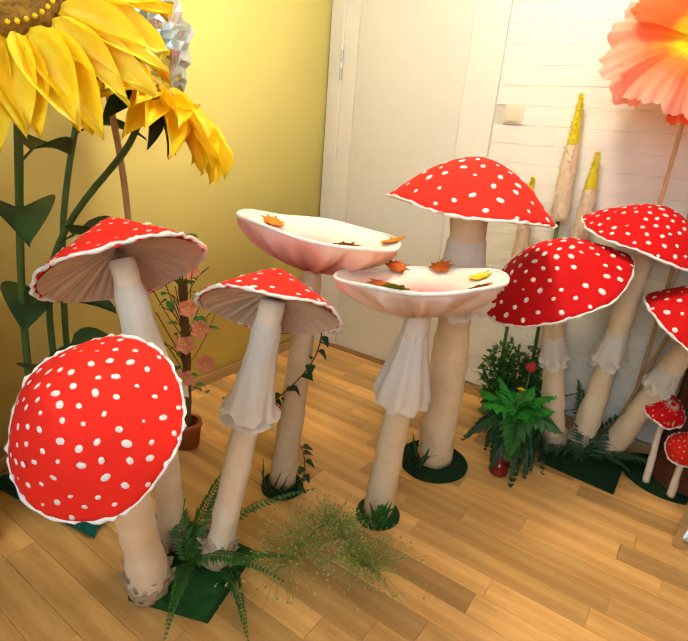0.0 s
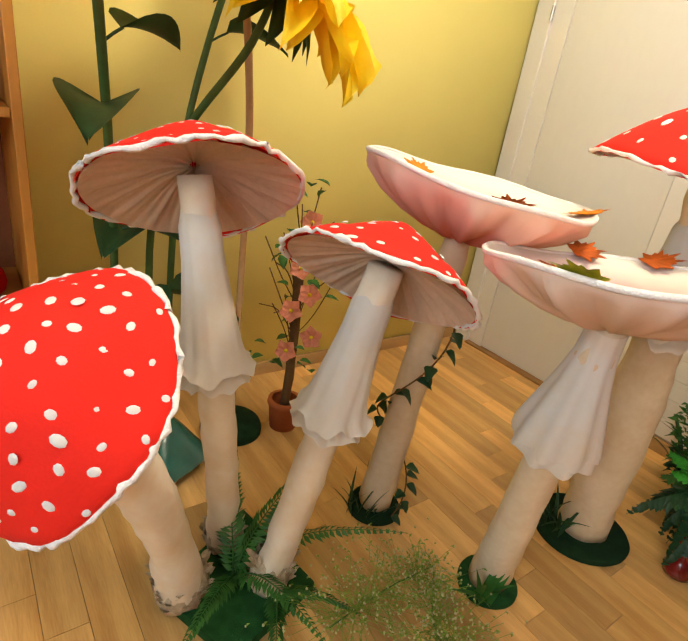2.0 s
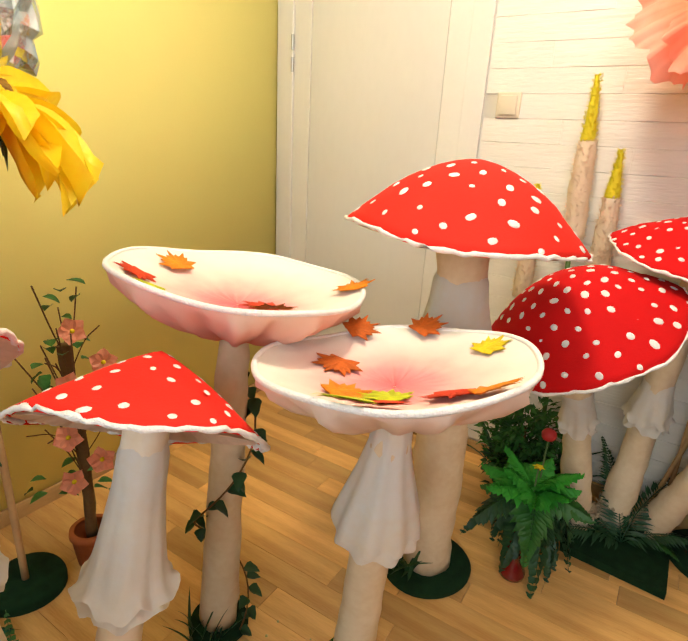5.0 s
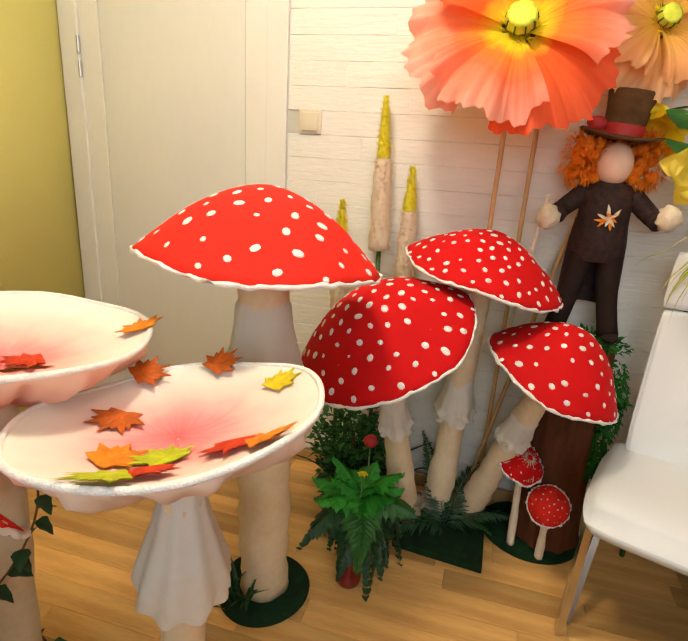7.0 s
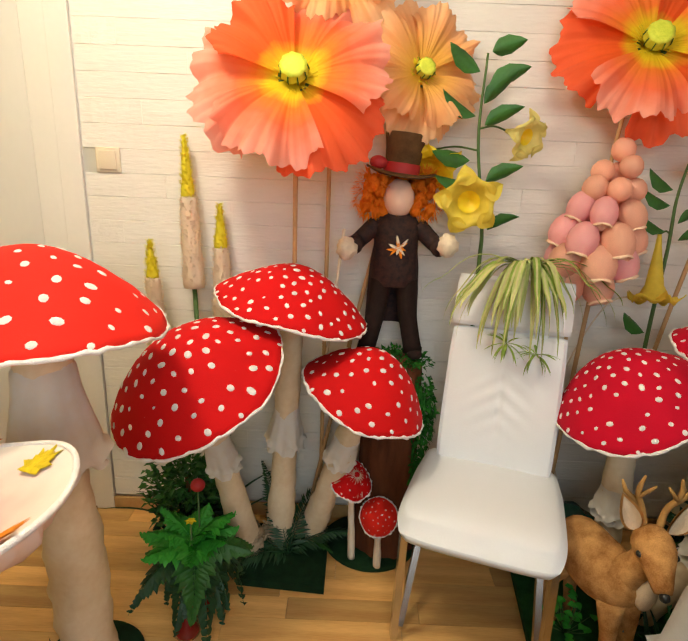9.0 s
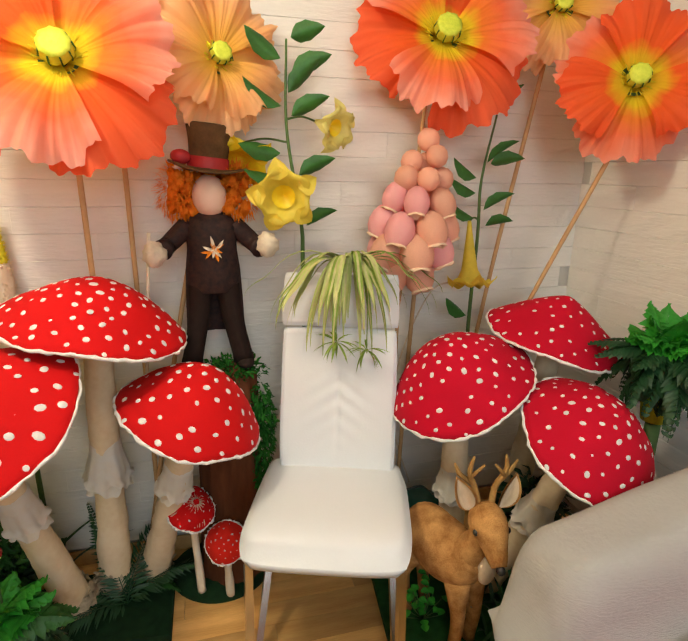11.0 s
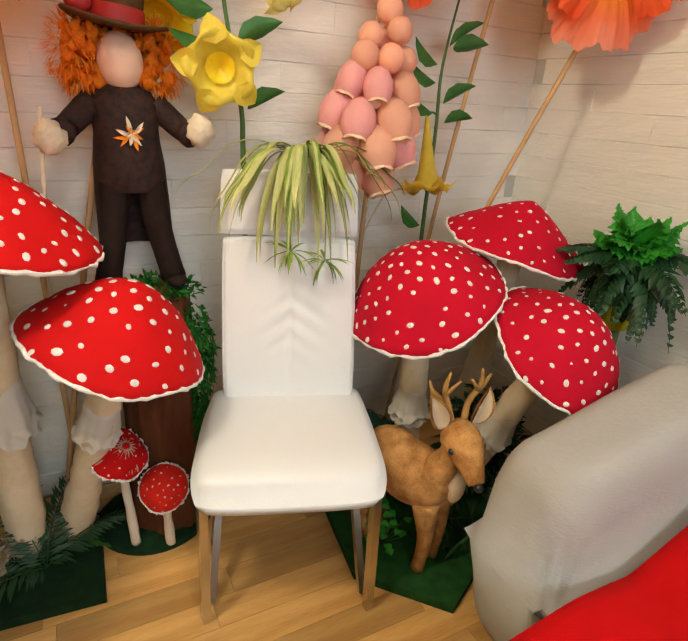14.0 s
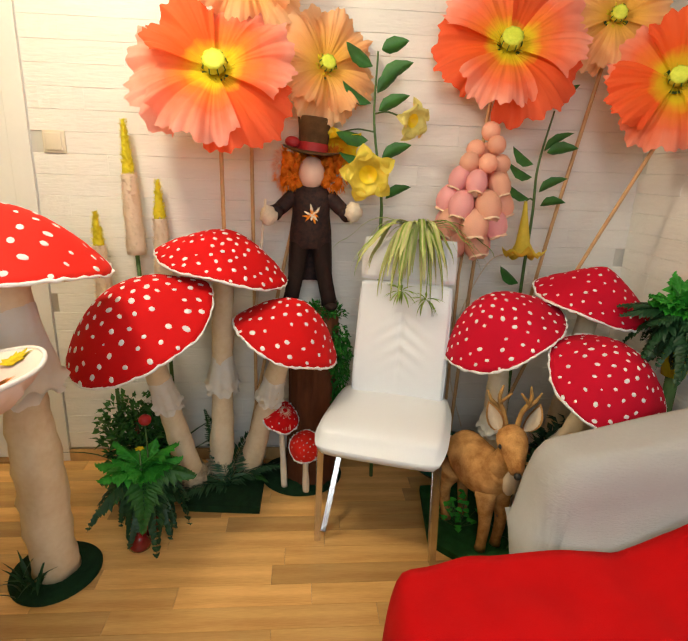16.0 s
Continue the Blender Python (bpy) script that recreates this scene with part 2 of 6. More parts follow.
    "poppy_red": radial("red_paper_petal", [(0.0, (0.80, 0.62, 0.02)), (0.24, (0.86, 0.50, 0.02)), (0.36, (0.90, 0.13, 0.02)), (1.0, (0.92, 0.15, 0.06))], 0.27, translucent=0.35),
    "poppy_peach": radial("peach_paper_petal", [(0.0, (0.85, 0.45, 0.02)), (0.3, (0.90, 0.50, 0.10)), (0.6, (0.92, 0.48, 0.20)), (1.0, (0.92, 0.62, 0.36))], 0.22, translucent=0.35),
    "poppy_heart": material("lime_seed_pod", (0.70, 0.76, 0.07), 0.6, 0.4, 40, 0.4, 160, tint=(0.50, 0.60, 0.03)),
    "stamen": material("yellow_stamens", (0.85, 0.66, 0.02), 0.7, 0.3, 60, 0.5, 200),
}

# foil that shimmers, and a clear glossy film
foil = material("iridescent_foil", (0.72, 0.76, 0.82), 0.15, 0.3, 16, 0.9, 34, metal=0.75, tint=(0.45, 0.62, 0.72))
M["foil"] = foil

# ---------------------------------------------------------------- mesh helpers


class Soup:
    """Verts and faces of one mesh."""

    def __init__(self):
        self.v, self.f, self.mi = [], [], []

    def add(self, verts, faces, mi=0):
        o = len(self.v)
        self.v += [tuple(p) for p in verts]
        self.f += [tuple(i + o for i in fc) for fc in faces]
        self.mi += [mi] * len(faces)
        return self

    def merge(self, other, m=None, mi=None):
        o = len(self.v)
        self.v += [tuple(m @ Vector(p)) if m else p for p in other.v]
        self.f += [tuple(i + o for i in fc) for fc in other.f]
        self.mi += [mi if mi is not None else k for k in other.mi]
        return self

    def mesh(self, name, smooth=True):
        me = bpy.data.meshes.new(name)
        me.from_pydata(self.v, [], self.f)
        me.polygons.foreach_set("use_smooth", [smooth] * len(self.f))
        me.polygons.foreach_set("material_index", self.mi)
        me.update()
        return me


def part(name, soup, mat, parent=None, label="", smooth=True, m=None):
    """Links a soup or a mesh as one object under a thing or a part. mat: a key of M or a list of keys."""
    me = soup.mesh(name, smooth) if isinstance(soup, Soup) else soup
    if not me.materials:
        for k in ([mat] if isinstance(mat, str) else mat):
            me.materials.append(M[k])
    ob = new(name, me)
    if parent:
        ob.parent = parent
    if m is not None:
        ob.matrix_basis = m
    return tagged(ob, label)


def empty(name, at, label, category, group="", kind=""):
    ob = new(name)
    ob.empty_display_size = 0.05
    ob.location = at
    return tagged(ob, label, category, group, kind)


def aim(axis, spin=0.0):
    """A turn whose z points along axis."""
    return Vector(axis).normalized().to_track_quat("Z", "Y").to_matrix().to_4x4() @ Matrix.Rotation(spin, 4, "Z")


def box(x0, y0, z0, x1, y1, z1, bevel=0.0):
    s = Soup()
    if bevel <= 0:
        v = [(x, y, z) for z in (z0, z1) for y in (y0, y1) for x in (x0, x1)]
        s.add(v, [(0, 2, 3, 1), (4, 5, 7, 6), (0, 1, 5, 4), (2, 6, 7, 3), (0, 4, 6, 2), (1, 3, 7, 5)])
        return s
    b = bmesh.new()
    bmesh.ops.create_cube(b, size=1)
    for p in b.verts:
        p.co = Vector(((x0 + x1) / 2 + p.co.x * (x1 - x0), (y0 + y1) / 2 + p.co.y * (y1 - y0), (z0 + z1) / 2 + p.co.z * (z1 - z0)))
    bmesh.ops.bevel(b, geom=b.edges[:], offset=bevel, segments=2, profile=0.6, affect="EDGES")
    b.verts.index_update()
    s.add([p.co[:] for p in b.verts], [[q.index for q in fc.verts] for fc in b.faces])
    b.free()
    return s


def lathe(profile, seg=24, wave=None, closed=False):
    """Turns (radius, z) rows round z. wave(i_row, angle) gives (dr, dz)."""
    s, v, f = Soup(), [], []
    for i, (r, z) in enumerate(profile):
        for k in range(seg):
            a = 2 * math.pi * k / seg
            dr, dz = wave(i, a) if wave else (0, 0)
            v.append(((r + dr) * math.cos(a), (r + dr) * math.sin(a), z + dz))
    n = len(profile)
    for i in range(n - 1):
        for k in range(seg):
            k2 = (k + 1) % seg
            f.append((i * seg + k, i * seg + k2, (i + 1) * seg + k2, (i + 1) * seg + k))
    if closed:
        f.append(tuple(reversed(range(seg))))
        f.append(tuple((n - 1) * seg + k for k in range(seg)))
    return s.add(v, f)


def tube(points, radii, seg=8, rough=0.0, caps=True):
    """A tube along points; radii one number or one for each point."""
    pts = [Vector(p) for p in points]
    if not isinstance(radii, (list, tuple)):
        radii = [radii] * len(pts)
    s, v, f = Soup(), [], []
    ref = Vector((0.31, 0.87, 0.38)).normalized()
    for i, p in enumerate(pts):
        d = (pts[min(i + 1, len(pts) - 1)] - pts[max(i - 1, 0)]).normalized()
        if abs(d.dot(ref)) > 0.95:
            ref = Vector((1, 0, 0))
        u = (ref - d * ref.dot(d)).normalized()
        w = d.cross(u)
        for k in range(seg):
            a = 2 * math.pi * k / seg
            r = radii[i] * (1 + rough * noise.noise(Vector((p.x * 9 + math.cos(a) * 1.3, p.y * 9 + math.sin(a) * 1.3, p.z * 22))))
            v.append(p + (u * math.cos(a) + w * math.sin(a)) * r)
    n = len(pts)
    for i in range(n - 1):
        for k in range(seg):
            k2 = (k + 1) % seg
            f.append((i * seg + k, i * seg + k2, (i + 1) * seg + k2, (i + 1) * seg + k))
    if caps:
        f.append(tuple(reversed(range(seg))))
        f.append(tuple((n - 1) * seg + k for k in range(seg)))
    return s.add(v, f)


def curve(points, n=12):
    """Points along a smooth line through the given ones."""
    p = [Vector(q) for q in points]
    p = [2 * p[0] - p[1], *p, 2 * p[-1] - p[-2]]
    out = []
    for i in range(1, len(p) - 2):
        for k in range(n):
            t = k / n
            a, b, c, d = p[i - 1:i + 3]
            out.append(0.5 * (2 * b + (c - a) * t + (2 * a - 5 * b + 4 * c - d) * t * t + (3 * b - a - 3 * c + d) * t ** 3))
    return out + [p[-2]]


def blade(length, width, rows=6, droop=0.3, cup=0.15, teeth=0.0, shape=0.45, across=4, curl=0.0, ruffle=0.0, seed=0.0, thick=0.0):
    """A leaf or petal from the origin along +x, its face up. shape: where it is widest."""
    v, f = [], []
    for i in range(rows + 1):
        t = i / rows
        e = math.log(0.5) / math.log(max(0.05, min(0.95, shape)))
        w = width / 2 * math.sin(math.pi * min(1.0, t ** e)) ** 0.8 if 0 < t < 1 else width * 0.015
        if teeth and i % 2:
            w *= 1 - teeth
        z = -droop * length * t * t + curl * length * math.sin(math.pi * t)
        for k in range(across + 1):
            q = 2 * k / across - 1
            rz = ruffle * length * t * t * noise.noise(Vector((q * 2.2 + seed, t * 2.5, seed * 1.7)))
            v.append((length * t * (1 - 0.1 * droop * t), w * q, z + cup * w * (q * q) * 2 + rz))
    for i in range(rows):
        for k in range(across):
            a = i * (across + 1) + k
            f.append((a, a + 1, a + across + 2, a + across + 1))
    return Soup().add(v, f)


def ball(r, seg=12, rings=7, squash=(1, 1, 1)):
    prof = [(r * math.sin(math.pi * i / rings) + 1e-4, -r * math.cos(math.pi * i / rings)) for i in range(rings + 1)]
    s = lathe(prof, seg)
    s.v = [(x * squash[0], y * squash[1], z * squash[2]) for x, y, z in s.v]
    return s


rnd = random.Random(7)

# ---------------------------------------------------------------- the room
X1, Y0, TOP = 3.34, -3.65, 2.52

floor = part("floor", box(0, Y0, -0.05, X1, 0, -0.004), "subfloor", label="warm oak laminate floor of short staggered strips")
tagged(floor, category="floor", kind="structure")
ceiling = part("ceiling", box(-0.1, Y0 - 0.1, TOP, X1 + 0.1, 0.1, TOP + 0.1), "ceiling", label="plain white painted ceiling")
tagged(ceiling, category="ceiling", kind="structure")
wall_west = part("wall_west", box(-0.1, Y0, -0.05, 0, 0.1, TOP), "yellow_wall", label="smooth wall painted warm yellow")
tagged(wall_west, category="wall", kind="structure")
s = box(0.925, 0, -0.05, X1, 0.1, TOP).merge(box(0, 0, 2.04, 0.925, 0.1, TOP))
wall_north = part("wall_north", s, "white_wall", label="white wall clad with embossed brick-pattern panels")
tagged(wall_north, category="wall", kind="structure")
wall_east = part("wall_east", box(X1, Y0, -0.05, X1 + 0.1, 0.1, TOP), "white_wall", label="white wall clad with embossed brick-pattern panels")
tagged(wall_east, category="wall", kind="structure")
wall_south = part("wall_south", box(-0.1, Y0 - 0.1, -0.05, X1 + 0.1, Y0, TOP), "white_wall", label="plain white wall closing the room")
tagged(wall_south, category="wall", kind="structure")

base = empty("baseboard", (0, 0, 0), "oak-coloured baseboard along the wall foot", "baseboard", kind="structure")
part("board", box(0.001, Y0, 0, 0.014, -0.02, 0.055, 0.003), "baseboard", base)
part("board", box(0.93, -0.014, 0, X1 - 0.001, -0.001, 0.055, 0.003), "baseboard", base)

# door in the white wall
door = empty("door_1", (0.4, 0, 0), "closed pale grey interior door in a white casing", "door", kind="structure")
mi = Matrix.Translation((-0.4, 0, 0))


def door_part(name, soup, key, label=""):
    return part(name, Soup().merge(soup, mi), key, door, label, smooth=False)


door_part("leaf", box(0.172, 0.004, 0.012, 0.765, 0.044, 2.0, 0.003), "door", "pale grey smooth door leaf")
door_part("casing", box(0.002, -0.012, 0, 0.085, 0.06, 2.06, 0.004), "casing")
door_part("jamb", box(0.086, -0.001, 0, 0.170, 0.06, 2.02, 0.003), "casing")
door_part("jamb", box(0.768, -0.001, 0, 0.852, 0.06, 2.02, 0.003), "casing")
door_part("casing", box(0.853, -0.014, 0, 0.930, 0.06, 2.06, 0.004), "casing")
door_part("head", box(0.086, -0.012, 2.021, 0.852, 0.06, 2.09, 0.004), "casing")
door_part("threshold", box(0.09, -0.03, 0.0, 0.86, 0.03, 0.010, 0.002), "subfloor", "dark threshold strip")
door_part("backing", box(0.0, 0.062, 0, 0.93, 0.1, 2.1), "casing")
for z in (1.50, 1.585):
    door_part("hinge", tube([(0.088, -0.016, z - 0.028), (0.088, -0.016, z + 0.028)], 0.007, 10), "metal", "small metal hinge pin")

# light switch
sw = empty("light_switch", (1.018, -0.001, 1.352), "cream square light switch on the white wall", "light switch")
part("plate", box(-0.041, -0.011, -0.041, 0.041, 0, 0.041, 0.004), "switch", sw)
part("rocker", box(-0.029, -0.017, -0.031, 0.029, -0.008, 0.031, 0.003), "switch", sw)

# ---------------------------------------------------------------- toadstools
SPOT = {}


def spot_mesh(key="spot"):
    if key not in SPOT:
        s = lathe([(1.0, 0.0), (0.86, 0.28), (0.45, 0.42), (0.001, 0.45)], 9, lambda i, a: (0.12 * math.sin(2 * a + 1) * (i < 2), 0))
        me = s.mesh("spot")
        me.materials.append(M[key])
        SPOT[key] = me
    return SPOT[key]


def cap_height(r, R, h, p):
    return h * (1 - (r / R) ** p)


def toadstool(name, label, base, centre, axis, R, h, p, felt, stem_r, skirt_at=None, skirt_r=0.06, skirt_len=0.16, spots=80,
              spot_r=0.0085, volva=True, stem_key="stem", bend=(0, 0, 0), gill_key="gill", flare=1.0, seed=1, group="red toadstools"):
    rg = random.Random(seed)
    if stem_key == "stem_pale":
        flare = 0.84
    thing = empty(name, base, label, "mushroom prop", group)
    inv = Matrix.Translation([-c for c in base])
    turn = aim(axis, seed)
    A = Vector(axis).normalized()
    C = Vector(centre)
    top = Matrix.Translation(C - Vector(base)) @ turn
    # cap shell
    wob = lambda a: 0.012 * R * math.sin(3 * a + seed) + 0.008 * R * math.sin(7 * a + 2 * seed)
    rows = [R * q for q in (0.002, 0.08, 0.18, 0.3, 0.42, 0.54, 0.66, 0.77, 0.87, 0.95, 1.0)]
    prof = [(r, cap_height(r, R, h, p)) for r in rows] + [(R * 0.985, -0.008)]
    cap = part("cap", lathe(prof, 48, lambda i, a: (wob(a) * (i / 10), 0.006 * math.sin(4 * a + seed) * (i > 6))), felt, thing, "spotted red cloth cap", m=top)
    # pleated underside
    pleat = lambda i, a: (0, (0.0045 * math.sin(44 * a) + 0.003 * math.sin(17 * a + seed)) * (0 < i < 7))
    under = [(R * 0.97, -0.006), (R * 0.85, 0.006), (R * 0.7, 0.016), (R * 0.5, 0.03), (R * 0.35, 0.04), (R * 0.22, 0.046), (0.01, 0.05)]
    part("underside", lathe(under, 132, pleat), gill_key, thing, "cream pleated cloth underside", m=top)
    # fluffy trim round the rim
    ring = []
    for k in range(90):
        a = 2 * math.pi * k / 90
        q = R * 1.0 + wob(a) + 0.003 * rg.uniform(-1, 1)
        ring.append((q * math.cos(a), q * math.sin(a), -0.004 + 0.006 * math.sin(4 * a + seed) + 0.0025 * rg.uniform(-1, 1)))
    ring.append(ring[0])
    part("trim", tube(ring, [0.0044 + 0.0016 * rg.uniform(-1, 1) for _ in ring], 6, caps=False), "fringe", thing, "ragged white trim", m=top)
    # spots
    gold = math.pi * (3 - math.sqrt(5))
    for k in range(spots):
        r = R * math.sqrt((k + 0.6) / spots) * 0.985 + rg.uniform(-0.018, 0.018) * R
        r = min(max(r, 0.03 * R), R * 0.985)
        a = k * gold + rg.uniform(-0.05, 0.05)
        z = cap_height(r, R, h, p) + (0.006 * math.sin(4 * a + seed) * (r > 0.6 * R))
        slope = -h * p / R * (r / R) ** (p - 1)
        nrm = Vector((-slope * math.cos(a), -slope * math.sin(a), 1)).normalized()
        sz = spot_r * rg.uniform(0.75, 1.25)
        rr = r + wob(a) * r / R
        mm = Matrix.Translation(Vector((rr * math.cos(a), rr * math.sin(a), z)) - nrm * 0.0008) @ nrm.to_track_quat("Z", "Y").to_matrix().to_4x4() @ Matrix.Rotation(rg.uniform(0, 6), 4, "Z") @ Matrix.Diagonal((sz * rg.uniform(0.85, 1.2), sz, sz * 0.6, 1))
        part("spot", spot_mesh(), "spot", cap, m=mm)
    # stem
    B = Vector(base)
    mid = (B + C) / 2 + Vector(bend)
    line = curve([B, (B + mid) / 2 + Vector(bend) * 0.25, mid, (mid + C) / 2 + Vector(bend) * 0.25, C + A * 0.03], 7)
    n = len(line)
    radii = []
    for i in range(n):
        t = i / (n - 1)
        radii.append(stem_r * (1.12 - 0.28 * t + 0.05 * math.sin(11 * t + seed)))
    st = tube(line, radii, 22, rough=0.16)
    part("stem", Soup().merge(st, inv), stem_key, thing, "tapering cream stem")
    if skirt_at is not None:
        i0 = int(skirt_at * (n - 1))
        D = (line[min(i0 + 1, n - 1)] - line[i0 - 1]).normalized()
        rot = aim(D, seed * 2.0)
        step = sum((q - p).length for p, q in zip(line, line[1:])) / (n - 1)

        def follow(p):
            """Bends a straight sheath along the stem."""
            k = min(max(i0 + p[2] / step, 0.0), n - 1.001)
            c = line[int(k)].lerp(line[int(k) + 1], k - int(k))
            return tuple(c - B + rot @ Vector((p[0], p[1], 0)))

        r0 = stem_r * 0.92
        for j, (dz, fl, ln) in enumerate(((0.0, skirt_r, skirt_len), (-0.03, skirt_r * 0.9, skirt_len))):
            sp = [(r0 * 0.8, ln + dz), (r0 + 0.004, ln * 0.85 + dz), (r0 + (fl - r0) * 0.2, ln * 0.65 + dz), (r0 + (fl - r0) * 0.42, ln * 0.45 + dz), (r0 + (fl - r0) * 0.66, ln * 0.25 + dz), (r0 + (fl - r0) * 0.88, ln * 0.1 + dz), (fl * 1.10 * flare, dz - 0.004), (fl * 1.34 * flare, dz - 0.012)]
            wv = lambda i, a, j=j: ((i / 7) ** 1.5 * fl * (0.09 * math.sin(5 * a + seed + j) + 0.035 * math.sin(13 * a + j)), -((i / 7) ** 4) * fl * (0.30 * abs(math.sin(2.5 * a + seed + 2 * j)) + 0.08 * math.sin(11 * a)))
            sheath = lathe(sp, 64, wv)
            sheath.v = [follow(p) for p in sheath.v]
            part("skirt", sheath, "skirt", thing, "flared white cloth ring")
    if volva:
        vs = Soup()
        for k in range(70):
            a, t = rg.uniform(0, 6.283), rg.uniform(0, 1)
            rr = stem_r * (1.28 - 0.1 * t)
            b = blade(rg.uniform(0.02, 0.035), rg.uniform(0.012, 0.02), 3, -0.3, 0.2, across=2)
            mm = Matrix.Translation((rr * math.cos(a) * 0.92, rr * math.sin(a) * 0.92, 0.005 + 0.075 * t)) @ Matrix.Rotation(a, 4, "Z") @ Matrix.Rotation(-rg.uniform(0.3, 1.3), 4, "Y")
            vs.merge(b, mm)
        vs.merge(lathe([(stem_r * 1.0, 0.0), (stem_r * 1.36, 0.02), (stem_r * 1.3, 0.06), (stem_r * 1.02, 0.095)], 20, lambda i, a: (0.005 * math.sin(9 * a + i), 0)))
        d = (line[3] - line[0]).normalized()
        part("volva", vs, "volva", thing, "ragged burlap cup at the foot", m=aim((d + Vector((0, 0, 1))).normalized()))
    return thing


LAB = "spotted red cloth toadstool with cream stem on "
toadstool("toadstool", "large red spotted toadstool leaning forward on green turf board", (0.842, -1.775, 0.03), (1.08, -2.008, 0.745), (0.3, -0.72, 0.63), 0.152, 0.11, 1.75, "red_felt", 0.044, spots=95, spot_r=0.0053, bend=(-0.03, 0.03, 0), seed=1)
toadstool("toadstool", "tall red spotted toadstool with pleated underside and torn skirt", (0.75, -1.64, 0.03), (0.79, -1.75, 0.9), (-0.58, 0.13, 0.8), 0.18, 0.13, 1.15, "red_felt", 0.034, skirt_at=0.69, skirt_r=0.056, skirt_len=0.26, spots=95, spot_r=0.0048, bend=(0.07, -0.015, 0.0), seed=2)
toadstool("toadstool", "small red conical toadstool with flared white skirt", (0.91, -1.6, 0.03), (1.009, -1.508, 0.802), (-0.274, 0.521, 0.808), 0.173, 0.115, 1.2, "red_felt", 0.036, skirt_at=0.68, skirt_r=0.058, skirt_len=0.23, spots=62, spot_r=0.0064, seed=3)
toadstool("toadstool", "broad red toadstool on a thick cream stem and dark turf disc", (1.17, -0.69, 0.02), (1.205, -0.812, 1.036), (0.055, 0.05, 0.997), 0.258, 0.151, 1.75, "red_felt", 0.064, skirt_at=0.74, skirt_r=0.098, skirt_len=0.2, spots=75, spot_r=0.0082, volva=False, stem_key="stem_pale", seed=4)
toadstool("toadstool", "deep red densely spotted toadstool tilted beside the fern", (1.52, -0.24, 0.03), (1.428, -0.479, 0.775), (-0.362, -0.365, 0.858), 0.258, 0.153, 1.8, "deep_felt", 0.042, skirt_at=0.62, skirt_r=0.050, skirt_len=0.1, spots=105, spot_r=0.009, stem_key="stem_pale", seed=5)
toadstool("toadstool", "tall deep red toadstool close to the white wall", (1.62, -0.18, 0.03), (1.665, -0.262, 0.943), (0.23, -0.027, 0.973), 0.234, 0.129, 1.7, "deep_felt", 0.042, skirt_at=0.52, skirt_r=0.062, skirt_len=0.12, spots=125, spot_r=0.0075, stem_key="stem_pale", seed=6)
toadstool("toadstool", "deep red toadstool leaning towards the moss-topped stump", (1.73, -0.15, 0.03), (1.895, -0.368, 0.704), (0.361, -0.102, 0.927), 0.196, 0.149, 1.8, "deep_felt", 0.042, skirt_at=0.66, skirt_r=0.050, skirt_len=0.08, spots=75, spot_r=0.0078, stem_key="stem_pale", seed=7)
toadstool("toadstool", "crimson domed toadstool behind the fawn figure", (2.71, -0.36, 0.03), (2.664, -0.426, 0.741), (-0.438, -0.061, 0.897), 0.216, 0.158, 1.9, "crimson_felt", 0.042, skirt_at=0.5, skirt_r=0.055, skirt_len=0.08, spots=110, spot_r=0.0065, volva=False, stem_key="stem_pale", seed=8)
toadstool("toadstool", "crimson toadstool tilted over the grey sofa arm", (2.8, -0.46, 0.03), (2.918, -0.682, 0.665), (0.165, -0.571, 0.805), 0.197, 0.124, 1.9, "crimson_felt", 0.042, skirt_at=0.55, skirt_r=0.055, skirt_len=0.08, spots=85, spot_r=0.0065, volva=False, stem_key="stem_pale", seed=9)
toadstool("toadstool", "crimson conical toadstool in the corner beside the potted fern", (2.94, -0.33, 0.03), (2.996, -0.388, 0.858), (0.169, -0.156, 0.973), 0.21, 0.135, 1.3, "crimson_felt", 0.04, spots=85, spot_r=0.006, volva=False, stem_key="stem_pale", seed=10)
# little ones by the stump
toadstool("small_toadstool", "little red toadstool with white flecks beside the stump", (1.885, -0.255, 0.02), (1.872, -0.27, 0.345), (0.35, -0.55, 0.8), 0.072, 0.05, 2.0, "deep_felt", 0.012, spots=34, spot_r=0.003, volva=False, seed=11, group="little toadstools")
toadstool("small_toadstool", "little round red toadstool with white flecks on moss", (1.975, -0.29, 0.02), (1.968, -0.31, 0.235), (-0.2, -0.75, 0.6), 0.063, 0.06, 2.4, "red_felt", 0.012, spots=36, spot_r=0.003, volva=False, seed=12, group="little toadstools")


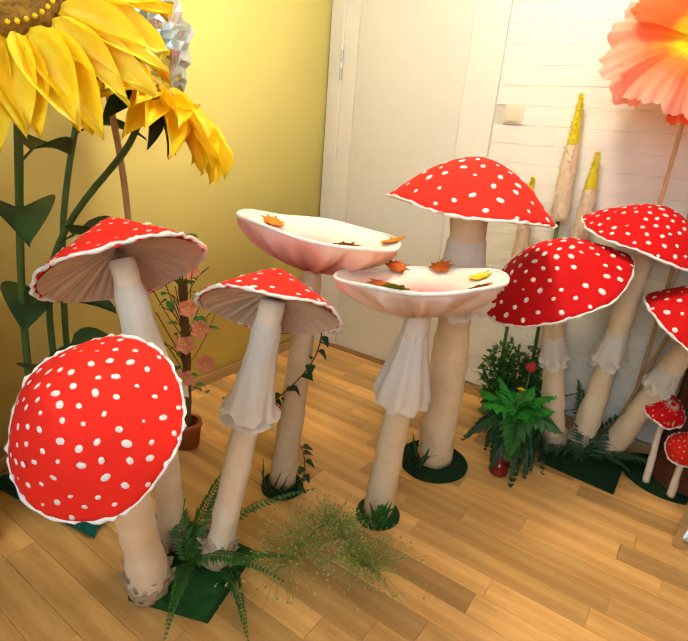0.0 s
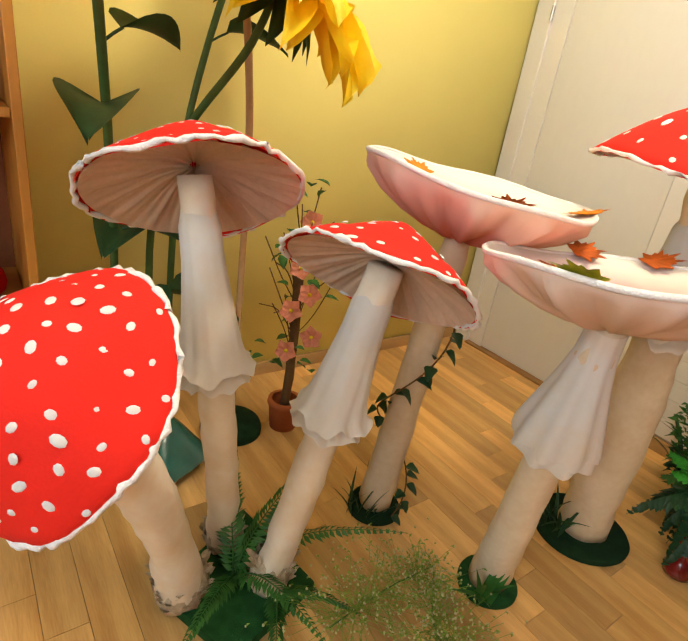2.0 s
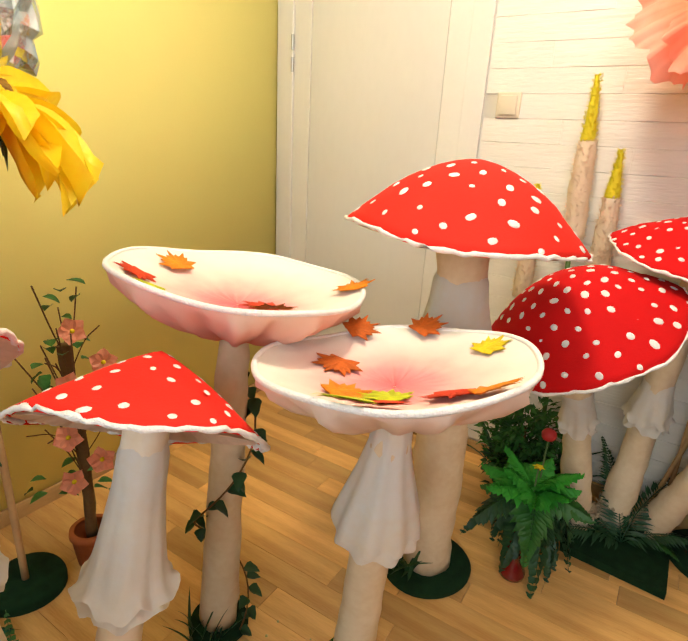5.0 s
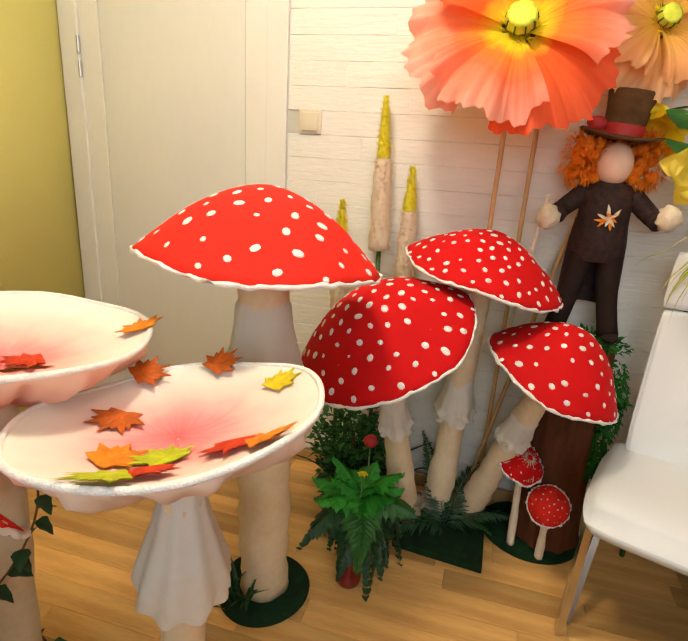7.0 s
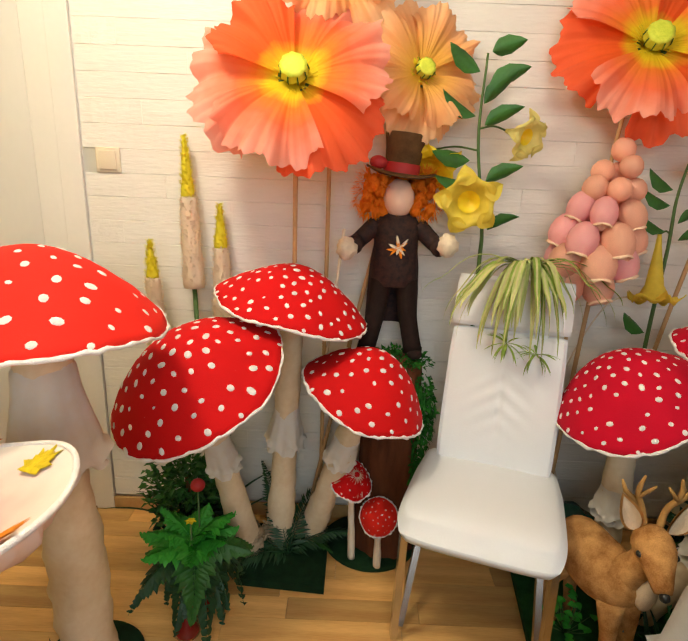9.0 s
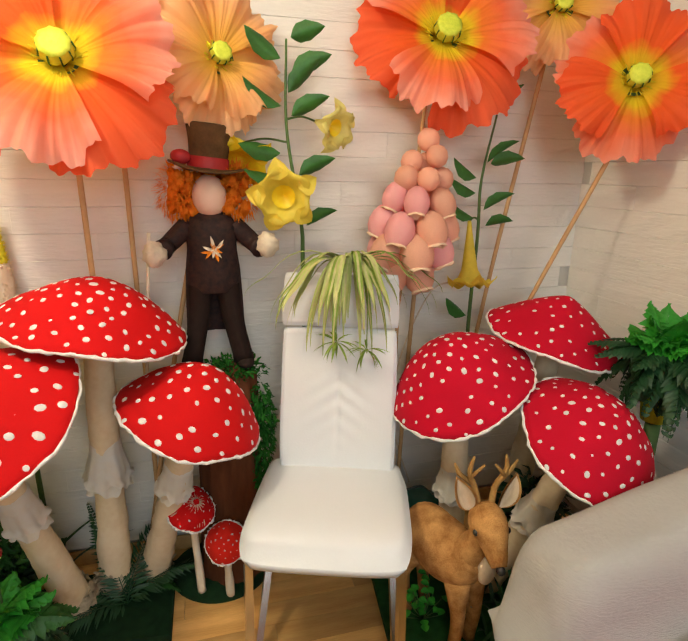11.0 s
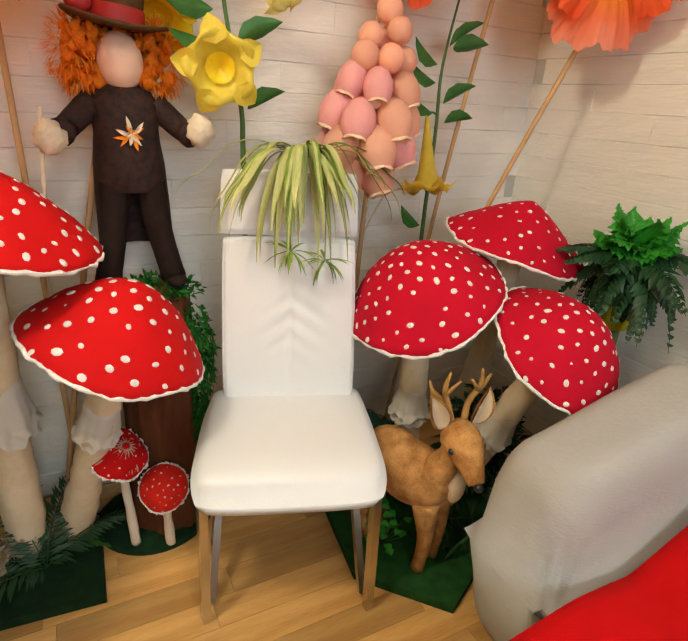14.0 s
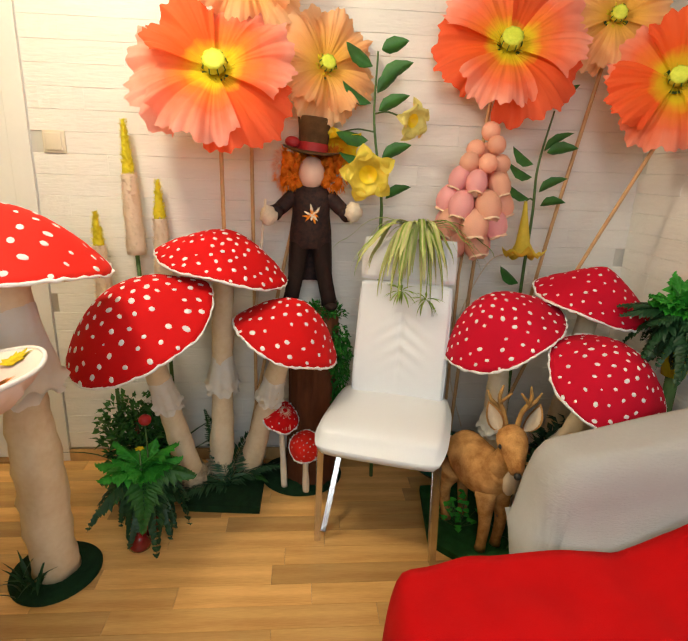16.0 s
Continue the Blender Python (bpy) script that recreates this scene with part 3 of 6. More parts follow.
def dish_mushroom(label, base, centre, axis, R, depth, stem_r, out_key, skirt=None, seed=1, neck=0.2):
    rg = random.Random(seed)
    thing = empty("dish_mushroom", base, label, "mushroom prop", "dish mushrooms")
    B, C, A = Vector(base), Vector(centre), Vector(axis).normalized()
    top = Matrix.Translation(C - B) @ aim(axis, seed)
    wob = lambda a: 0.008 * R * math.sin(2 * a + seed) + 0.008 * R * math.sin(5 * a)
    lip = lambda a: 0.005 * math.sin(2 * a + 1 + seed) + 0.003 * math.sin(5 * a)
    rows = [(q * R, -depth * 0.55 * (1 - q ** 2.2)) for q in (0.01, 0.1, 0.2, 0.32, 0.45, 0.6, 0.75, 0.88, 0.96, 1.0)]
    crease = lambda i, a: (wob(a) * i / 9, lip(a) * (i / 9) ** 2 + 0.0030 * math.sin(22 * a + math.sin(3 * a)) ** 3 * (0 < i < 6) / max(1.0, i - 1.5))
    part("dish_top", lathe(rows, 96, crease), "dish_in", thing, "white cloth dish dyed pink towards the middle", m=top)
    rows = [(R * 1.0, 0.0), (R * 1.0, -0.008), (R * 0.93, -depth * 0.28), (R * 0.78, -depth * 0.56), (R * 0.55, -depth * 0.82), (R * 0.32, -depth * 1.0), (R * 0.14, -depth * 1.1), (0.012, -depth * 1.12)]
    fold = lambda i, a: (wob(a) * (1 - i / 7) + (1 < i < 7) * (0.011 * math.sin(9 * a + 0.6 * math.sin(3 * a) + seed) + 0.006 * math.sin(29 * a + 2 * math.sin(4 * a))), lip(a) * (1 - i / 7) ** 2 + 0.004 * (1 < i < 6) * math.sin(14 * a))
    part("dish_underside", lathe(rows, 120, fold), out_key, thing, "pink pleated cloth underside", m=top)
    ring = [((R + wob(a)) * math.cos(a), (R + wob(a)) * math.sin(a), lip(a) - 0.002) for a in [2 * math.pi * k / 80 for k in range(81)]]
    part("rim", tube(ring, 0.0052, 6, caps=False), "fringe", thing, "rolled white rim", m=top)
    foot = C - A * depth * 1.06
    line = curve([B, B * 0.6 + foot * 0.4, foot * 0.85 + B * 0.15, foot], 8)
    n = len(line)
    radii = [stem_r * (1.15 - 0.5 * (i / (n - 1))) for i in range(n)]
    part("stem", Soup().merge(tube(line, radii, 22, rough=0.12), Matrix.Translation(-B)), "stem_pale", thing, "cream cloth stem")
    if skirt:
        at, sr, sl = skirt
        i0 = int(at * (n - 1))
        D = (line[i0 + 1] - line[i0 - 1]).normalized()
        tm = Matrix.Translation(line[i0] - B) @ aim(D)
        for j in range(2):
            dz = -0.022 * j
            sp = [(stem_r * 0.72, sl + dz), (stem_r * 0.8, sl * 0.75 + dz), (sr * 0.62, sl * 0.5 + dz), (sr * 0.8, sl * 0.28 + dz), (sr * 0.95, sl * 0.1 + dz), (sr * 1.03, dz), (sr * 1.05, dz - 0.016)]
            part("skirt", lathe(sp, 60, lambda i, a, j=j: ((i / 6) * 0.006 * math.sin(9 * a + j), -((i / 6) ** 3) * 0.010 * abs(math.sin(4 * a + j)))), "skirt", thing, "layered white cloth ring", m=tm)
    return thing, C, A, top, B


D = dish_mushroom("tilted pink pleated dish mushroom with an ivy-wound stem", (0.81, -1.20, 0.03), (0.919, -1.213, 0.962), (0.068, 0.111, 0.991), 0.235, 0.111, 0.042, "dish_out", None, 3)
E = dish_mushroom("white dish mushroom dyed pink in the middle, layered skirt", (1.155, -1.10, 0.03), (1.271, -1.255, 0.903), (-0.14, 0.06, 0.988), 0.211, 0.088, 0.043, "dish_out_pale", (0.56, 0.075, 0.24), 5)

MAPLE = [(0, 1.0), (0.14, 0.62), (0.26, 0.72), (0.40, 0.60), (0.62, 0.96), (0.72, 0.62), (0.86, 0.72), (1.0, 0.52), (1.32, 0.80), (1.55, 0.42), (1.95, 0.50), (2.5, 0.25), (3.14159, 0.18)]


def maple(at, normal, size, key, spin, label):
    v = [(0, 0, 0.006)]
    out = MAPLE + [(6.28318 - a, r) for a, r in MAPLE[-2:0:-1]]
    for a, r in out:
        v.append((math.cos(a) * r * size, math.sin(a) * r * size, 0.003 + 0.0035 * r * math.sin(2.2 * a + spin) + 0.004 * r))
    n = len(out)
    f = [(0, 1 + k, 1 + (k + 1) % n) for k in range(n)]
    lower = [(x, y, z - 0.0016) for x, y, z in v]
    s = Soup().add(v, f).add(lower, [tuple(reversed(q)) for q in f])
    ob = part("maple_leaf", s, key, smooth=False, label=label, m=Matrix.Translation(at) @ aim(normal, spin))
    tagged(ob, category="artificial leaf", group="felt maple leaves")


def on_dish(dish, depth, R, items):
    _, C, A, top, B = dish
    base = Matrix.Translation(B) @ top
    for (px, py, pz), size, key, spin, word in items:
        loc = base.inverted() @ Vector((px, py, pz))
        r = min(math.hypot(loc.x, loc.y), R * 0.93)
        a = math.atan2(loc.y, loc.x)
        q = r / R
        z = -depth * 0.55 * (1 - q ** 2.2) + 0.008
        at = base @ Vector((r * math.cos(a), r * math.sin(a), z))
        slope = depth * 0.55 * 2.2 * q ** 1.2 / R * 0.7
        lean = base.to_3x3() @ Vector((-slope * math.cos(a), -slope * math.sin(a), 1))
        maple(at, lean + Vector((rnd.uniform(-.04, .04), rnd.uniform(-.04, .04), 0)), size * 1.45, key, spin, word + " felt maple leaf lying on a cloth dish")


on_dish(D, 0.111, 0.235, [((0.989, -1.208, 0.936), 0.042, "maple_red", 0.4, "red"), ((0.757, -1.218, 0.953), 0.040, "maple_orange", 1.2, "orange"),
                          ((0.80, -1.345, 0.96), 0.038, "maple_red", 2.5, "red"), ((1.09, -1.07, 0.915), 0.042, "maple_orange", 3.3, "orange"),
                          ((1.08, -1.32, 0.94), 0.036, "maple_brown", 2.0, "rust brown"), ((0.88, -1.38, 0.96), 0.030, "maple_lime", 2.0, "lime yellow")])
on_dish(E, 0.10, 0.211, [((1.085, -1.10, 0.84), 0.040, "maple_brown", 0.2, "rust brown"), ((1.236, -1.071, 0.852), 0.038, "maple_brown", 1.4, "rust brown"),
                         ((1.370, -1.120, 0.876), 0.036, "maple_yellow", 2.2, "yellow"), ((1.164, -1.232, 0.854), 0.042, "maple_brown", 3.0, "rust brown"),
                         ((1.238, -1.361, 0.877), 0.046, "maple_orange", 4.0, "orange"), ((1.311, -1.335, 0.886), 0.042, "maple_lime", 5.0, "lime yellow"),
                         ((1.323, -1.382, 0.891), 0.038, "maple_red", 1.0, "red"), ((1.382, -1.288, 0.892), 0.044, "maple_red", 0.7, "red"),
                         ((1.430, -1.320, 0.905), 0.040, "maple_orange", 2.6, "orange"), ((1.318, -1.432, 0.895), 0.044, "maple_lime", 0.3, "lime yellow")])

# ---------------------------------------------------------------- turf boards and discs


def turf_board(pts, z, label, key="turf"):
    """A turf-covered board with the given corners."""
    s = Soup()
    n = len(pts)
    s.add([(x, y, 0.001) for x, y in pts] + [(x, y, z) for x, y in pts], [tuple(reversed(range(n))), tuple(range(n, 2 * n))] + [(k, (k + 1) % n, n + (k + 1) % n, n + k) for k in range(n)])
    ob = part("turf_board", s, key, label=label, smooth=False)
    tagged(ob, category="turf board", group="turf boards")


def turf_disc(x, y, r, label, key="turf_dark", squash=1.0, h=0.02):
    s = lathe([(r, 0.001), (r * 1.01, h * 0.6), (r * 0.97, h), (0.001, h + 0.002)], 40, lambda i, a: (0.02 * r * math.sin(3 * a), 0))
    s.v = [(px * squash, py, pz) for px, py, pz in s.v]
    ob = part("turf_disc", s, key, label=label, m=Matrix.Translation((x, y, 0)))
    tagged(ob, category="turf disc", group="turf discs")


turf_board([(0.813, -1.822), (1.03, -1.736), (0.96, -1.50), (0.68, -1.55)], 0.028, "dark green square turf board on the laminate floor")
turf_board([(1.50, -0.385), (1.795, -0.41), (1.80, -0.10), (1.46, -0.10)], 0.028, "dark green turf board by the white wall", "turf_dark")
turf_board([(2.41, -0.605), (2.60, -0.805), (3.0, -0.60), (2.85, -0.25), (2.45, -0.28)], 0.028, "smooth dark green board under the fawn figure")
turf_disc(0.81, -1.20, 0.075, "small dark turf disc under a dish mushroom")
turf_disc(1.155, -1.10, 0.075, "small green turf disc under a dish mushroom", "turf")
turf_disc(1.165, -0.69, 0.135, "dark turf disc under the broad toadstool")
turf_disc(1.955, -0.15, 0.15, "mossy dark disc in front of the stump", squash=1.15)
turf_disc(0.30, -1.42, 0.10, "dark green weighted disc holding a stick", h=0.03)

# ---------------------------------------------------------------- white chair
ch = empty("dining_chair", (2.255, -0.491, 0.004), "white leatherette high-back dining chair on chrome legs", "chair")
ch.rotation_euler = (0, 0, radians(-19))


def cushion(w, d, h, puff, bevel=0.028, nx=18, ny=18, crease=0.0, corner=0.025, roll=0.0):
    """A padded slab lying flat, its top bowed and its edges round."""
    v, f = [], []
    for side in (1, -1):
        for j in range(ny + 1):
            for i in range(nx + 1):
                x, y = 2 * i / nx - 1, 2 * j / ny - 1
                ex = max(0.0, (abs(x) - 1 + 2 * bevel / w) / (2 * bevel / w))
                ey = max(0.0, (abs(y) - 1 + 2 * bevel / d) / (2 * bevel / d))
                q = min(1.0, math.hypot(ex, ey))
                z = h / 2 * math.sqrt(max(0.0, 1 - q ** 3)) + puff * (1 - x * x) * (1 - y * y)
                if crease and side > 0:
                    near = math.exp(-((x / 0.42) ** 2)) * math.exp(-(((y + 0.0) / 0.42) ** 2))
                    z -= crease * near * (0.5 + 0.5 * math.sin(26 * (y + 0.55 * abs(x)))) + crease * 0.8 * math.exp(-((x / 0.035) ** 2)) * math.exp(-((y / 0.5) ** 2))
                rx = x * (1 - 0.015 * y)
                pull = 1 - corner * (x * y) ** 4
                v.append((rx * pull * w / 2, y * pull * d / 2, side * z - roll * max(0.0, (-y - 0.55) / 0.45) ** 2))
    m = (nx + 1) * (ny + 1)
    for o, flip in ((0, 0), (m, 1)):
        for j in range(ny):
            for i in range(nx):
                a = o + j * (nx + 1) + i
                q = (a, a + 1, a + nx + 2, a + nx + 1)
                f.append(q[::-1] if flip else q)
    s = Soup().add(v, f)
    edge = [i for i in range(nx + 1)] + [j * (nx + 1) + nx for j in range(1, ny + 1)] + [ny * (nx + 1) + i for i in range(nx - 1, -1, -1)] + [j * (nx + 1) for j in range(ny - 1, 0, -1)]
    for a, b in zip(edge, edge[1:] + edge[:1]):
        s.f.append((b, a, a + m, b + m))
        s.mi.append(0)
    return s


part("seat", cushion(0.445, 0.42, 0.088, 0.012, 0.045, 26, 26, corner=0.09, roll=0.022), "leather", ch, "padded white leatherette seat", m=pose(0, 0.0, 0.430))
lean = math.degrees(math.atan2(0.13, 0.6))
part("backrest", cushion(0.352, 0.44, 0.05, 0.006, 0.012, 46, 46, crease=0.006), "leather", ch, "padded backrest gathered into a creased seam", m=Matrix.Translation((0.005, 0.198, 0.672)) @ Matrix.Rotation(radians(90 - lean), 4, "X"))
part("headrest", cushion(0.350, 0.162, 0.052, 0.005, 0.012), "leather", ch, "plain upper back panel", m=Matrix.Translation((0.005, 0.262, 0.968)) @ Matrix.Rotation(radians(90 - lean), 4, "X"))
for sx in (-1, 1):
    part("leg", tube([(sx * 0.195, -0.165, 0.400), (sx * 0.205, -0.15, 0.03), (sx * 0.205, -0.147, 0.002)], 0.0145, 4), "chrome", ch, "flat chrome leg", smooth=False)
    part("leg", tube([(sx * 0.17, 0.12, 0.395), (sx * 0.195, -0.09, 0.03), (sx * 0.198, -0.105, 0.006)], 0.0135, 4), "chrome", ch, "flat chrome leg", smooth=False)
part("crossbar", tube([(-0.17, 0.12, 0.392), (0.17, 0.12, 0.392)], 0.012, 4), "chrome", ch, smooth=False)


# ---------------------------------------------------------------- leaf kits


def frond(length, leaflets, leaf_len, leaf_w, droop, rg, taper=0.6, start=0.12, rows=2):
    """A feathered fern frond along +x, curving down."""
    s, rail = Soup(), []
    for i in range(13):
        t = i / 12
        rail.append(Vector((length * t * (1 - 0.25 * droop * t), 0.02 * length * math.sin(3 * t), -droop * length * t * t * 0.8)))
    s.merge(tube(rail, [0.0022 * (1 - 0.7 * i / 12) for i in range(13)], 4))
    for i in range(leaflets):
        t = start + (1 - start) * i / leaflets
        k = min(11, int(t * 12))
        p = rail[k].lerp(rail[k + 1], t * 12 - k)
        d = (rail[k + 1] - rail[k]).normalized()
        L = leaf_len * math.sin(math.pi * (0.22 + 0.76 * t ** taper)) * rg.uniform(0.85, 1.1)
        for sd in (-1, 1):
            b = blade(L, leaf_w, rows, rg.uniform(0.1, 0.5), 0.2, across=2, teeth=0.18 if rows > 2 else 0.0)
            yaw = math.atan2(d.y, d.x) + sd * rg.uniform(0.95, 1.25)
            s.merge(b, Matrix.Translation(p) @ Matrix.Rotation(yaw, 4, "Z") @ Matrix.Rotation(-math.asin(max(-1, min(1, d.z))) * 0.6, 4, "Y") @ Matrix.Rotation(sd * 0.3, 4, "X"))
    return s


def fern_bush(name, label, at, groups, seed, pot=None, group="ferns"):
    """groups: rows of (count, length, leaf length, leaf width, elevation, droop, key)."""
    rg = random.Random(seed)
    thing = empty(name, at, label, "artificial plant", group)
    for count, L, ll, lw, el, droop, key in groups:
        off = rg.uniform(0, 6)
        for k in range(count):
            a = off + 6.283 * k / count + rg.uniform(-0.25, 0.25)
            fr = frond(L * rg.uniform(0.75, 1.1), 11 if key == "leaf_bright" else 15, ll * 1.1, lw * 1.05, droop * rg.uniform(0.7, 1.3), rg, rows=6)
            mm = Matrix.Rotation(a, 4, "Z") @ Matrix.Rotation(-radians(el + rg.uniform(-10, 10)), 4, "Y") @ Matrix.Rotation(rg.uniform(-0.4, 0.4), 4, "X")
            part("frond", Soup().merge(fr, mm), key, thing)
    if pot:
        for nm, prof, key, lab, z in pot:
            part(nm, lathe(prof, 24), key, thing, lab, m=Matrix.Translation((0, 0, z)))
    return thing


def twig_leafy(thing, line, leaves, leaf_len, leaf_w, key, rg, stem_key="stalk", r=0.003, teeth=0.0, t0=0.1):
    """A stalk with leaves as separate parts of thing; line in the thing's own space."""
    pts = curve(line, 6)
    part("stalk", tube(pts, [r * (1 - 0.5 * i / len(pts)) for i in range(len(pts))], 7), stem_key, thing)
    for k in range(leaves):
        t = t0 + (1 - t0) * k / leaves
        i = min(len(pts) - 2, int(t * (len(pts) - 1)))
        b = blade(leaf_len * rg.uniform(0.8, 1.2), leaf_w * rg.uniform(0.85, 1.15), 6, rg.uniform(0.1, 0.5), 0.25, teeth)
        mm = Matrix.Translation(pts[i]) @ Matrix.Rotation(rg.uniform(0, 6.28), 4, "Z") @ Matrix.Rotation(-rg.uniform(-0.2, 0.6), 4, "Y")
        part("leaf", Soup().merge(b, mm), key, thing)


def clump(thing, name, centre, spread, n, leaf_len, leaf_w, key, rg, up=0.3):
    """A dense clump of small leaves, too many to count, as one part."""
    s = Soup()
    for _ in range(n):
        d = Vector((rg.gauss(0, 1), rg.gauss(0, 1), rg.gauss(0, 1))).normalized() * rg.uniform(0.35, 1.0)
        p = Vector(centre) + Vector((d.x * spread[0], d.y * spread[1], d.z * spread[2]))
        b = blade(leaf_len * rg.uniform(0.7, 1.2), leaf_w, 2, rg.uniform(0, 0.6), 0.3, across=2)
        s.merge(b, Matrix.Translation(p) @ Matrix.Rotation(math.atan2(d.y, d.x) + rg.uniform(-0.8, 0.8), 4, "Z") @ Matrix.Rotation(-rg.uniform(-0.6, 1.0) - up, 4, "Y") @ Matrix.Rotation(rg.uniform(-0.8, 0.8), 4, "X"))
    return tagged(part(name, s, key, thing), kind="stuff")


# ---------------------------------------------------------------- ferns and bushes
rg = random.Random(21)
fern_bush("fern", "lush artificial fern with bright upper fronds and dark lower ones", (1.40, -0.49, 0.25), [
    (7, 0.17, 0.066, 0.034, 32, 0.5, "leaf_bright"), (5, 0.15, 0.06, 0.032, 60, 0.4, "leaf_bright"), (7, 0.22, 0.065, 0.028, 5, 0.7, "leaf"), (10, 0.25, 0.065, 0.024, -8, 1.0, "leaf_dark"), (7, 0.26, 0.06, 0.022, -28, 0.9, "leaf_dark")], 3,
    [("vase", [(0.03, 0), (0.052, 0.02), (0.055, 0.05), (0.03, 0.09), (0.02, 0.15), (0.03, 0.25)], "vase_red", "dark red glazed bottle vase", -0.25)])
v = empty("small_red_vase", (1.40, -0.585, 0), "small dark red glazed vase on the floor", "vase")
part("body", lathe([(0.02, 0.001), (0.036, 0.012), (0.038, 0.03), (0.022, 0.055), (0.012, 0.075), (0.016, 0.09)], 24), "vase_red", v)
bush = empty("boxwood_bush", (1.30, -0.22, 0), "dense dark green artificial bush against the white wall", "artificial plant")
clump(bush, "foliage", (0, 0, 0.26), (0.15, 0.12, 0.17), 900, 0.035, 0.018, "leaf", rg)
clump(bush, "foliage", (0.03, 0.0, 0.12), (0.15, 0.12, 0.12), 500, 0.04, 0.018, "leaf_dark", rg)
part("stalk", tube([(0, 0, 0), (0, 0, 0.3)], 0.008, 6), "twig", bush)
fl = empty("flower_posy", (1.43, -0.52, 0), "little red rose and yellow blossom on thin stalks", "artificial flower")
part("rose", ball(0.022, 12, 8, (1, 1, 0.9)), "ribbon", fl, "dark red rose head", m=Matrix.Translation((-0.02, 0.06, 0.43)))
part("stalk", tube([(-0.02, 0.06, 0), (-0.02, 0.06, 0.42)], 0.003, 5), "stalk", fl)
for k in range(6):
    part("petal", blade(0.018, 0.012, 4, 0.2, 0.3), "maple_yellow", fl, m=Matrix.Translation((-0.02, -0.02, 0.36)) @ Matrix.Rotation(1.047 * k, 4, "Z") @ Matrix.Rotation(-0.4, 4, "Y"))
part("stalk", tube([(-0.02, -0.02, 0), (-0.02, -0.02, 0.36)], 0.003, 5), "stalk", fl)

# long ferns round the toadstool feet


def floor_fern(label, at, arms, seed, key="leaf"):
    rg = random.Random(seed)
    thing = empty("fern", at, label, "artificial plant", "ferns")
    for az, L, el, droop, ll in arms:
        fr = frond(L, 34, ll, 0.0105, droop, rg, 0.75, 0.05)
        part("frond", Soup().merge(fr, Matrix.Rotation(radians(az), 4, "Z") @ Matrix.Rotation(-radians(el), 4, "Y")), key, thing)


floor_fern("long dark green fern fronds among the toadstool stems", (0.86, -1.66, 0.028), [(52, 0.42, 66, 0.75, 0.04), (165, 0.40, 82, 0.25, 0.038), (8, 0.34, 58, 0.8, 0.04), (95, 0.36, 74, 0.5, 0.04), (-50, 0.28, 55, 0.9, 0.036)], 31)
floor_fern("drooping green fern frond at the turf board edge", (0.95, -1.60, 0.028), [(-30, 0.20, 55, 1.3, 0.034), (40, 0.18, 62, 1.2, 0.03)], 32)
floor_fern("dark green fern arching over the turf board", (1.66, -0.26, 0.028), [(60, 0.38, 70, 0.9, 0.07), (20, 0.30, 45, 0.9, 0.06), (160, 0.32, 40, 1.0, 0.06), (120, 0.36, 72, 0.6, 0.06), (200, 0.3, 35, 0.9, 0.06)], 33, "leaf_dark")
floor_fern("small bristly fern round a burlap stem foot", (1.74, -0.20, 0.03), [(0, 0.14, 60, 0.9, 0.03), (70, 0.15, 65, 0.8, 0.03), (140, 0.14, 60, 0.9, 0.03), (-40, 0.1, 50, 0.9, 0.03)], 34, "leaf")

# grass tufts on the discs


def tuft(label, at, n, L, w, seed, key="leaf_dark", spread=0.02):
    rg = random.Random(seed)
    thing = empty("grass_tuft", at, label, "artificial plant", "grass tufts")
    for _ in range(n):
        b = blade(L * rg.uniform(0.6, 1.1), w, 6, rg.uniform(0.05, 0.45), 0.2, across=2, shape=0.3)
        mm = Matrix.Translation((rg.uniform(-spread, spread), rg.uniform(-spread, spread), 0)) @ Matrix.Rotation(rg.uniform(0, 6.28), 4, "Z") @ Matrix.Rotation(-rg.uniform(0.9, 1.45), 4, "Y")
        part("blade", Soup().merge(b, mm), key, thing)


tuft("dark grass blades on the turf disc of the broad toadstool", (1.13, -0.79, 0.022), 16, 0.15, 0.013, 41, spread=0.035)
tuft("glossy green blades in front of a dish mushroom foot", (1.20, -1.165, 0.02), 9, 0.16, 0.02, 42, "leaf")
tuft("thin dark grass beside the ivy-wound mushroom foot", (0.82, -1.265, 0.02), 18, 0.13, 0.008, 43, spread=0.04)
tuft("dark green grass on the green board under the fawn", (2.74, -0.60, 0.028), 22, 0.16, 0.014, 44, spread=0.09)

# ivy on the dish mushroom stem
iv = empty("ivy_garland", (0.81, -1.20, 0.03), "dark green ivy garland wound round a pale stem", "artificial plant")
rg = random.Random(45)
line = []
for k in range(40):
    t = k / 39
    a = 9 * t
    c = Vector((0.125 * t * 0.9, -0.045 * t, 0.78 * t))
    r = 0.075 - 0.025 * t
    line.append(c + Vector((r * math.cos(a), r * math.sin(a), 0)))
part("vine", tube(line, 0.0022, 5), "twig", iv)
for k in range(34):
    p = line[int(k / 34 * 39)]
    b = blade(rg.uniform(0.03, 0.045), rg.uniform(0.028, 0.038), 5, 0.4, 0.2, 0.15, shape=0.35)
    part("leaf", Soup().merge(b, Matrix.Translation(p) @ Matrix.Rotation(rg.uniform(0, 6.28), 4, "Z") @ Matrix.Rotation(rg.uniform(-0.3, 0.9), 4, "Y")), "leaf_dark", iv)

